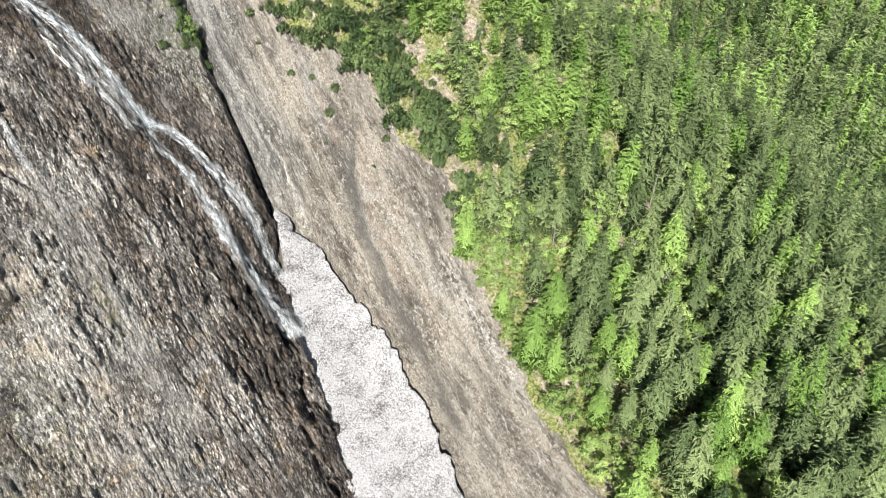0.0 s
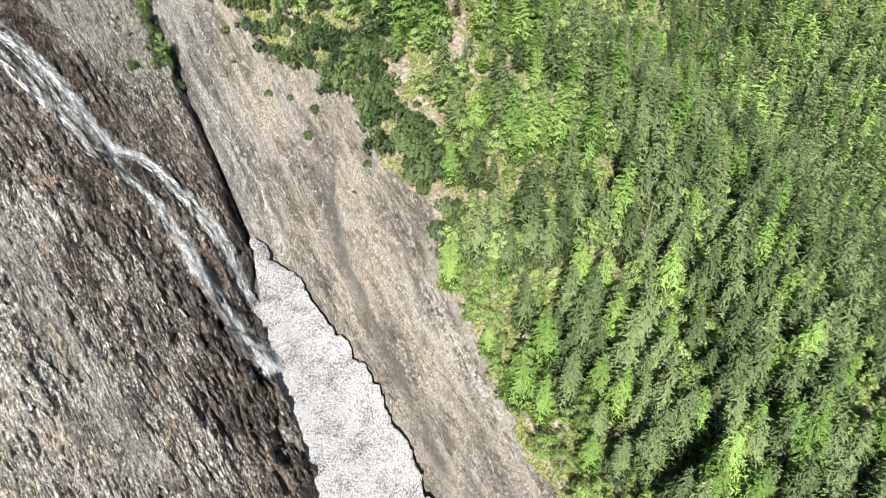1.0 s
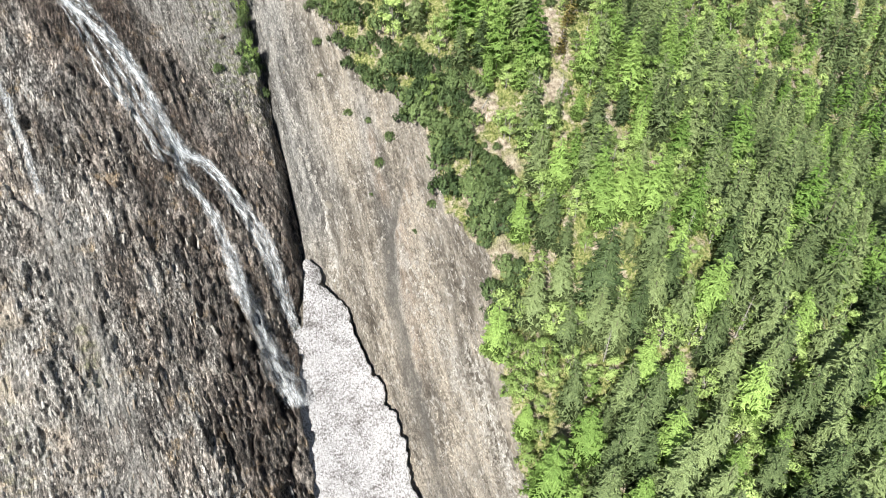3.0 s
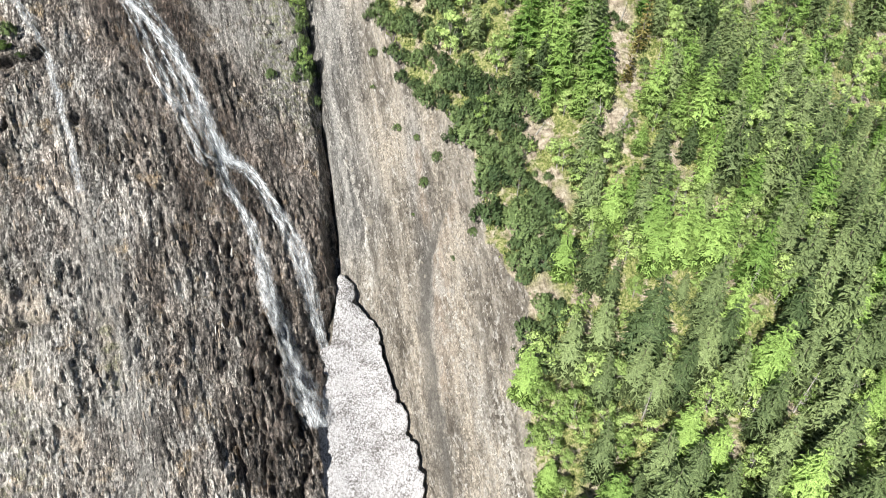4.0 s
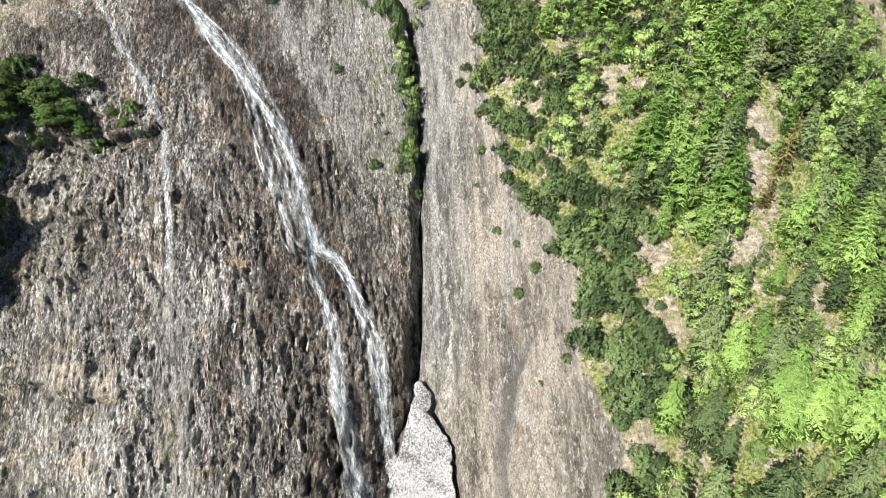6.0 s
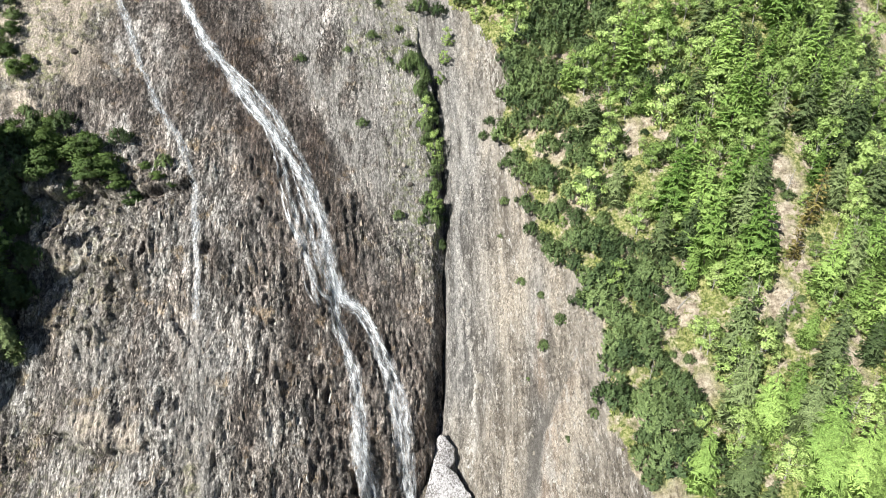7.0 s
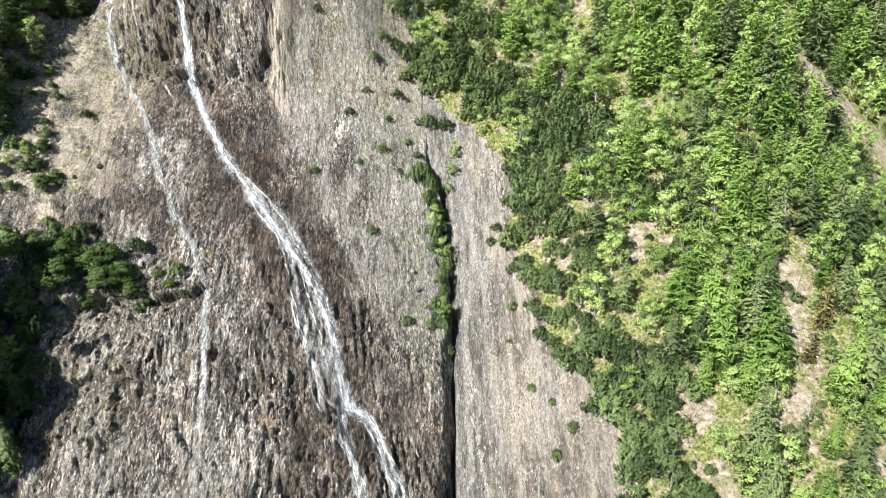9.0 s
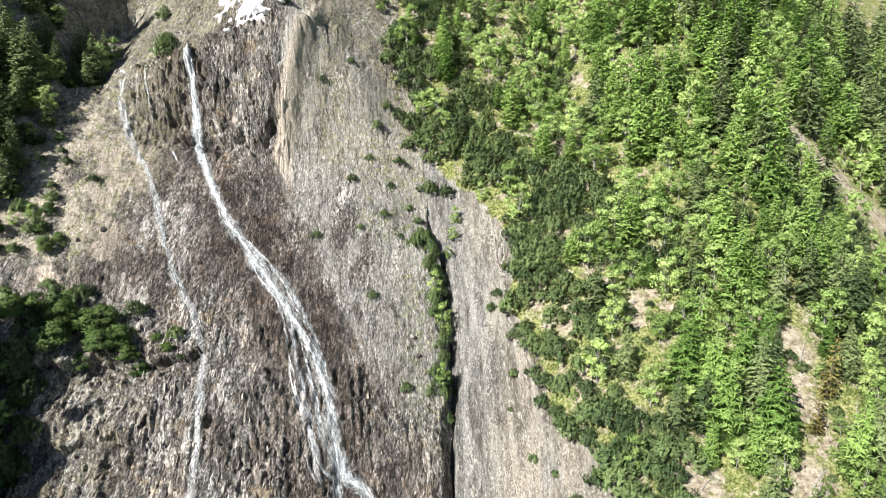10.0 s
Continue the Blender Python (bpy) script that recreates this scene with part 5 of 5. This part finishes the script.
# the bench above the broken rock, and the shaded bank beside it
for x, y, s in [(-83, 120.5, 1.9), (-84, 115.5, 1.6), (-79, 111, 1.4), (-77, 105, 1.3), (-77, 100, 1.2), (-80, 117, 1.5), (-56.3, 125.3, 0.8), (-81.4, 126, 1.6), (-88.5, 122, 1.9), (-77, 128, 1.2), (-66, 128, 1.0), (-78.6, 190.3, 1.6), (-79.5, 186.5, 1.5), (-90.8, 217.5, 1.5), (-82, 195, 1.3)]:
    plant(PINES, x, y, s, 1.0 if s < 1.3 else 0.8)
for x, y, s in [(-88, 121.5, 1.3), (-84.7, 123.5, 1.3), (-77, 118.8, 1.35), (-73.5, 117, 1.0), (-69.7, 119.8, 1.25), (-67, 121.5, 1.2), (-62.5, 118.5, 1.0), (-57.3, 122.3, 0.5), (-54.8, 122, 0.45), (-79, 127.1, 0.7), (-60.2, 124, 0.45), (-74, 122.5, 1.3), (-65, 119.5, 0.9), (-71, 124.5, 1.2), (-78.5, 122.5, 1.3)]:
    plant(ALDERS, x, y, 0.92 * s, 1.2)
for x, y, h in [(-114.7, 174.4, 15), (-109, 179, 12), (-105, 183.5, 11), (-110, 167, 12), (-107.6, 171, 11), (-103, 176, 10), (-112, 184, 14), (-115, 198, 15), (-120, 180, 16), (-101, 157, 7), (-102, 151, 7), (-97, 152, 5), (-91.5, 138, 5), (-96, 137.4, 6), (-84, 112, 10), (-82, 106, 10), (-80, 101, 9), (-79, 95, 9), (-90, 110, 11), (-86, 104, 10), (-84, 97, 10)]:
    plant(BIRCHES if pick.random() < 0.6 else SPRUCES, x, y, h / 12)
for _ in range(30):
    x, y = pick.uniform(-128, -100), pick.uniform(150, 204)
    plant(BIRCHES if pick.random() < 0.5 else SPRUCES, x, y, pick.uniform(0.6, 1.2))
for _ in range(14):
    x, y = pick.uniform(-108, -84), pick.uniform(132, 158)
    plant(BIRCHES if pick.random() < 0.5 else PINES, x, y, pick.uniform(0.35, 0.8))
for _ in range(26):
    x, y = pick.uniform(-118, -99), pick.uniform(136, 172)
    plant(SPRUCES if pick.random() < 0.6 else BIRCHES, x, y, pick.uniform(0.45, 0.9))
for _ in range(10):
    x, y = pick.uniform(-92, -80), pick.uniform(92, 116)
    plant(SPRUCES if pick.random() < 0.5 else BIRCHES, x, y, pick.uniform(0.45, 0.75))
for _ in range(46):
    x, y = pick.uniform(-124, -98), pick.uniform(142, 206)
    if x < -96 - 0.28 * (200 - y) + 8 * pick.random():
        plant(SPRUCES if pick.random() < 0.7 else BIRCHES, x, y, pick.uniform(0.6, 1.15))
for _ in range(26):
    x, y = pick.uniform(-98, -75), pick.uniform(94, 117)
    if x < -75 - 0.3 * (y - 96):
        plant(SPRUCES if pick.random() < 0.6 else ALDERS, x, y, pick.uniform(0.5, 0.9))
for _ in range(26):
    x, y = pick.uniform(-106, -84), pick.uniform(128, 164)
    if x < -84 - 0.45 * (y - 132) + 4:
        plant(PINES if pick.random() < 0.5 else ALDERS, x, y, pick.uniform(0.45, 0.9))
for x, y, s in [(-14, 170, 0.5), (-9, 166, 0.45), (-20, 174, 0.5), (-6.5, 163, 0.6), (-21, 158, 0.45), (-11, 158, 0.4), (-26, 188, 0.5), (-16, 187, 0.7), (-10, 181, 0.8), (-33, 181, 0.5)]:
    plant(PINES, x, y, s)
for _ in range(16):
    x, y = pick.uniform(-84, -72.5), pick.uniform(88, 113)
    if x < -72 - 0.35 * (y - 90):
        plant(ALDERS if pick.random() < 0.5 else SPRUCES, x, y, pick.uniform(0.5, 0.8))
# tall spruces, added only to shade the bank
for _ in range(22):
    plant(SPRUCES, pick.uniform(-96, -82), pick.uniform(66, 104), pick.uniform(0.9, 1.3))
for _ in range(30):
    plant(SPRUCES, pick.uniform(-122, -104), pick.uniform(116, 170), pick.uniform(1.15, 1.5))
# small spruces added unseen on the spur to the west, to roughen its shade
for y in range(28, 78, 5):
    plant(SPRUCES, -138.5 - 0.33 * (y - 60) + pick.uniform(-4, 2), y + pick.uniform(-2, 2), pick.uniform(0.25, 0.5))
for y in range(112, 176, 4):
    plant(SPRUCES, -138.5 - 0.33 * (y - 60) + pick.uniform(-2, 8), y + pick.uniform(-2, 2), pick.uniform(0.9, 1.6))

# the wood itself
taken = {}
for x, y in stands:
    taken.setdefault((int(x // 4), int(y // 4)), []).append((x, y))


def free(x, y, r):
    i, j = int(x // 4), int(y // 4)
    return all((x - a) ** 2 + (y - b) ** 2 > r * r for p in (i - 1, i, i + 1) for q in (j - 1, j, j + 1) for a, b in taken.get((p, q), ()))


wood = {"spruce": [], "larch": [], "birch": [], "pine": []}
for _ in range(33000):
    x, y = pick.uniform(-30, 200), pick.uniform(-35, 235)
    over = x - float(wood_edge(y))
    if over < 0.8 or (y > 165 and x < -24) or not free(x, y, 2.3):
        continue
    bare = float(grain(x / 9, y / 11, 80)) + 0.5 * float(grain(x / 4, y / 4, 81))
    if bare > (0.72 if y > 120 else 0.8) or (over < 16 and y > 76 and float(grain(x / 4.5, y / 5.5, 82)) > (0.02 if over < 7 else 0.4)):
        continue
    if float(cleared(x, y)) > 0.35:
        continue
    roll = pick.random()
    near_open = y > 90 and max(float(cleared(x, y + g)) for g in (3, 6, 9, 13)) > 0.3
    if near_open:
        kind = "birch" if roll < 0.6 else "pine"
    elif over < 15 and y > 76 or over < 9 and y > 60 or (y > 150 and over < 28 and roll < 0.75):
        kind = "pine" if roll < 0.8 else "birch"
    elif y > 150 and x > 42:
        kind = "larch" if roll < 0.3 else "spruce" if roll < (0.58 if x > 75 else 0.4) else "birch"
    elif y > 125:
        kind = "birch" if roll < 0.52 else "pine" if roll < 0.66 else "larch" if roll < 0.92 else "spruce"
    elif y > 60 and x > 78:
        kind = "spruce" if roll < 0.56 else "larch" if roll < 0.82 else "birch"
    elif y > 60:
        kind = "larch" if roll < 0.36 else "spruce" if roll < 0.66 else "birch"
    elif over < 9:
        kind = "birch" if roll < 0.75 else "larch"
    else:
        kind = "spruce" if roll < 0.62 else "larch" if roll < 0.85 else "birch"
    gap = {"pine": 2.3, "birch": 3.0, "larch": 3.8, "spruce": 3.5}[kind] * (1 if x < 95 else 1.12) * (1.22 if y < 60 and kind in ("spruce", "larch") else 1) * (1.05 if y > 115 and kind != "pine" else 1)
    if x > 120:
        gap *= 1.25
        kind = "spruce" if kind == "birch" and roll > 0.5 else kind
    if not free(x, y, gap):
        continue
    taken.setdefault((int(x // 4), int(y // 4)), []).append((x, y))
    low, high = {"pine": (0.8, 1.6), "birch": (0.6, 1.45), "larch": (0.5, 1.25), "spruce": (0.5, 1.3)}[kind]
    if kind == "birch" and y > 115:
        low, high = 0.75, 1.6
    if near_open:
        low, high = 0.35, 0.65
    if kind in ("spruce", "larch") and (y < 60 or (y > 150 and x > 50)):
        low, high = low * 1.5, high * 1.28
    wood[kind].append((over + 0.2 * abs(y - 80), x, y, pick.uniform(low, high)))


def leaf_part(tree, leaves):
    return next(c for c in tree.children if (c.name.split(".")[0] in ("crown", "foliage")) == bool(leaves))


def massed(name, kinds, rest, label):
    """Plants past the ones that can be counted, joined: stems and foliage in two meshes."""
    for which, suffix in ((0, "stems"), (1, "foliage")):
        verts, faces, hues, base = [], [], [], 0
        for m, tree in rest:
            me = leaf_part(tree, which).data
            n = len(me.vertices)
            co = np.empty(n * 3, np.float32)
            me.vertices.foreach_get("co", co)
            mat = np.array(m)
            verts.append(co.reshape(-1, 3) @ mat[:3, :3].T + mat[:3, 3])
            faces += [tuple(base + k for k in f.vertices) for f in me.polygons]
            hues.append(np.full(n, (0.37 * len(hues)) % 1.0))
            base += n
        ob = new(name + "_" + suffix, add_mesh(name + "_" + suffix, np.concatenate(verts).tolist(), faces, leaf_part(kinds[0], which).data.materials[0], {"hue": np.concatenate(hues)}))
        tagged(ob, label if which else "stems of the " + label, "wood", kind="stuff")


for kind, kinds, room, label in (("spruce", SPRUCES, 150, "dense dark spruces farther up the slope"), ("larch", LARCHES, 240, "dense bright larches farther up the slope"), ("birch", BIRCHES, 230, "dense pale birches farther up the slope"), ("pine", PINES, 240, "dense dark dwarf pines farther up the slope")):
    rest = []
    for n, (_, x, y, size) in enumerate(sorted(wood[kind])):
        if n < room:
            plant(kinds, x, y, size)
        else:
            rest.append((stand(x, y, size), pick.choice(LIGHT[kind])))
    if rest:
        massed(kind + "_wood", LIGHT[kind], rest, label)
for x, y, s in [(78, 40, 1.2), (52, 48, 1.0), (68, 40, 1.1), (57, 60, 0.9), (50, 170, 0.9), (88, 60, 1.2), (100, 40, 1.2), (62, 92, 0.8), (55, 73, 0.8), (66, 75, 1.0), (72, 100, 0.9), (48, 92, 0.7), (60, 118, 0.8), (44, 72, 0.8), (75, 58, 1.1), (63, 130, 0.8), (52, 148, 0.8), (82, 120, 0.9), (38, 88, 0.6)]:
    plant(DEAD, x, y, s)
# the far wood, beyond the spur
FAR = {
    "spruce": [conifer("spruce", SPRUCE_LEAF, pick, 15, 0.21, 0.5, 46, 0.75, 1.9, 0.2, "dark spruce", "tree") for _ in range(3)],
    "larch": [conifer("larch", LARCH_LEAF, pick, 15, 0.24, 0.3, 46, 0.75, 1.9, 0.3, "bright larch", "tree") for _ in range(3)],
}
far = {"spruce": [], "larch": []}
for _ in range(9000):
    x, y = pick.uniform(186, 390), pick.uniform(15, 180)
    if float(grain(x / 20, y / 20, 90)) > 0.75 or not free(x, y, 4.6):
        continue
    taken.setdefault((int(x // 4), int(y // 4)), []).append((x, y))
    kind = "larch" if pick.random() < 0.3 else "spruce"
    if len(far["spruce"]) + len(far["larch"]) < 820:
        far[kind].append((stand(x, y, pick.uniform(0.8, 1.45)), pick.choice(FAR[kind])))
massed("far_spruce_wood", FAR["spruce"], far["spruce"], "dark distant spruce wood on the far slope")
massed("far_larch_wood", FAR["larch"], far["larch"], "bright green distant larches on the far slope")
for first in sum(FAR.values(), []) + SPRUCES + LARCHES + ALDERS + [WITHERED] + BIRCHES + PINES + DEAD + sum(LIGHT.values(), []):
    for ob in (*first.children_recursive, first):
        bpy.data.objects.remove(ob)


def undergrowth(count, seed):
    """Low tufts of grass and shoots on the open ground between the trees."""
    rng = np.random.default_rng(seed)
    x, y = rng.uniform(-25, 130, count), rng.uniform(0, 225, count)
    over = x - wood_edge(y)
    keep = (over > 1) & (cleared(x, y) < 0.45) & (grain(x / 5, y / 5, 83) + 0.5 * rng.uniform(-1, 1, count) > -0.25)
    x, y = x[keep], y[keep]
    z = land_height(x, y) + spur_detail(x, y)
    n, each = len(x), 7
    az, r = rng.uniform(0, 6.283, (n, each)), rng.uniform(0.2, 0.9, (n, each))
    cx, cy, cz = x[:, None] + r * np.cos(az), y[:, None] + r * np.sin(az), z[:, None] + rng.uniform(0.0, 0.25, (n, each)) + 0.75 * r * np.sin(az)
    turn, wide, tall = rng.uniform(0, 6.283, (n, each)), rng.uniform(0.18, 0.4, (n, each)), rng.uniform(0.25, 0.8, (n, each))
    dx, dy = np.cos(turn) * wide, np.sin(turn) * wide
    tip = np.stack([cx + rng.uniform(-0.3, 0.3, (n, each)), cy - 0.3 * tall, cz + tall], -1)
    v = np.stack([np.stack([cx - dx, cy - dy, cz - 0.2], -1), np.stack([cx + dx, cy + dy, cz - 0.2], -1), tip], 2).reshape(-1, 3)
    me = add_mesh("undergrowth", v.tolist(), np.arange(len(v)).reshape(-1, 3).tolist(), MEADOW, {"hue": np.repeat(rng.random(n), each * 3)})
    tagged(new("undergrowth", me), "pale green grass tufts and shoots between the trees", "undergrowth", kind="stuff")


undergrowth(9000, 17)


# ---- boulders, fallen trunks, and single pieces of stone ----
def boulder(x, y, size, seed, material, label):
    bm = bmesh.new()
    bmesh.ops.create_icosphere(bm, subdivisions=3, radius=1.0)
    for v in bm.verts:
        c = v.co.copy()
        v.co = c * (1 + 0.35 * noise.noise(c * 1.2 + Vector((seed, 0, 0))) + 0.12 * noise.noise(c * 4 + Vector((0, seed, 0))))
    me = bpy.data.meshes.new("boulder")
    bm.to_mesh(me)
    bm.free()
    me.materials.append(material)
    ob = new("boulder", me)
    ob.matrix_basis = pose(x, y, float(land_height(x, y)) + size * 0.25, 40, 10 * seed, 60 * seed) @ Matrix.Diagonal((size * 0.8, size * 1.1, size * 0.7, 1))
    return tagged(ob, label, "boulder", "boulders of the gully")


for n, (x, y, size) in enumerate([(9.4, 107.8, 1.0), (8.6, 106.2, 0.6), (12.5, 88, 0.5), (24, 69, 0.6), (17, 112, 0.45), (13, 120, 0.4), (22, 57, 0.6), (26, 48, 0.5)]):
    boulder(x, y, size, n + 1, STONE, "pale rounded boulder lying on the gully slab")
for n, (x, y, size) in enumerate([(-47.6, 113, 1.0), (-58, 118, 1.3), (-70, 140, 1.6), (-78.5, 143, 1.8), (-83, 139, 1.3), (-6, 137, 1.1), (-4.5, 134.5, 0.9), (-7.5, 140, 1.0), (-3, 130, 0.9), (-5, 151, 1.2), (-76, 183.5, 1.5), (-80, 184, 1.0), (-62, 183, 0.9)]):
    boulder(x, y, 0.6 * size, n + 20, FLAKE, "rough grey boulder bedded in the rock wall")


def fallen_trunk(x, y, length, heading, rng):
    """A dead trunk with broken limbs, lying along the slope."""
    tv, tf = [], []
    grown = stem(tv, tf, [(0, 0, length * k / 8) for k in range(9)], [0.17 - 0.017 * k for k in range(9)], 5)
    for _ in range(9):
        j = rng.randrange(3, 8)
        az, r = rng.random() * 6.283, rng.uniform(0.5, 1.4)
        limb(tv, tf, grown[j], (math.cos(az) * r, math.sin(az) * r, length * j / 8 + 0.6 * r), 0.04)
    end = (x + math.cos(heading) * length * 0.8, y + math.sin(heading) * length * 0.8)
    a = Vector((x, y, float(land_height(x, y)) + float(spur_detail(x, y)) + 0.25))
    b = Vector((*end, float(land_height(*end)) + float(spur_detail(*end)) + 0.35))
    tree = tagged(new("fallen_trunk"), "bleached grey fallen trunk lying on the slope", "dead wood", "fallen trunks")
    tree.matrix_basis = Matrix.Translation(a) @ (b - a).to_track_quat("Z", "Y").to_matrix().to_4x4()
    part("trunk", add_mesh("trunk", tv, tf, PALE_BARK), tree)


for x, y, length, heading in [(69, 84, 6, 1.1), (71, 86, 5, 2.0), (41, 204, 6, 0.3), (42, 206, 5, 1.2), (41, 132, 4, 0.8), (43, 100, 5, 2.5), (45, 98, 4, 0.6), (46, 85, 5, 2.2), (64, 39, 5, 1.2), (62, 94, 4, 0.5), (68, 112, 6, 0.9), (71, 108, 5, 1.5), (55, 203, 5, 2.2), (52, 168, 5, 0.4), (98, 171, 5, 2.3), (120, 90, 7, 1.0), (48, 65, 4, 1.8)]:
    fallen_trunk(x, y, length, heading, pick)

bed_pieces("slate_plate", cliff_wall, FLAKE, 290, (-58, -4, 56, 118), True, (0.7, 1.5), 300)
bed_pieces("stone", gully_slab, STONE, 150, (4, 32, 45, 125), False, (0.6, 1.5), 400)
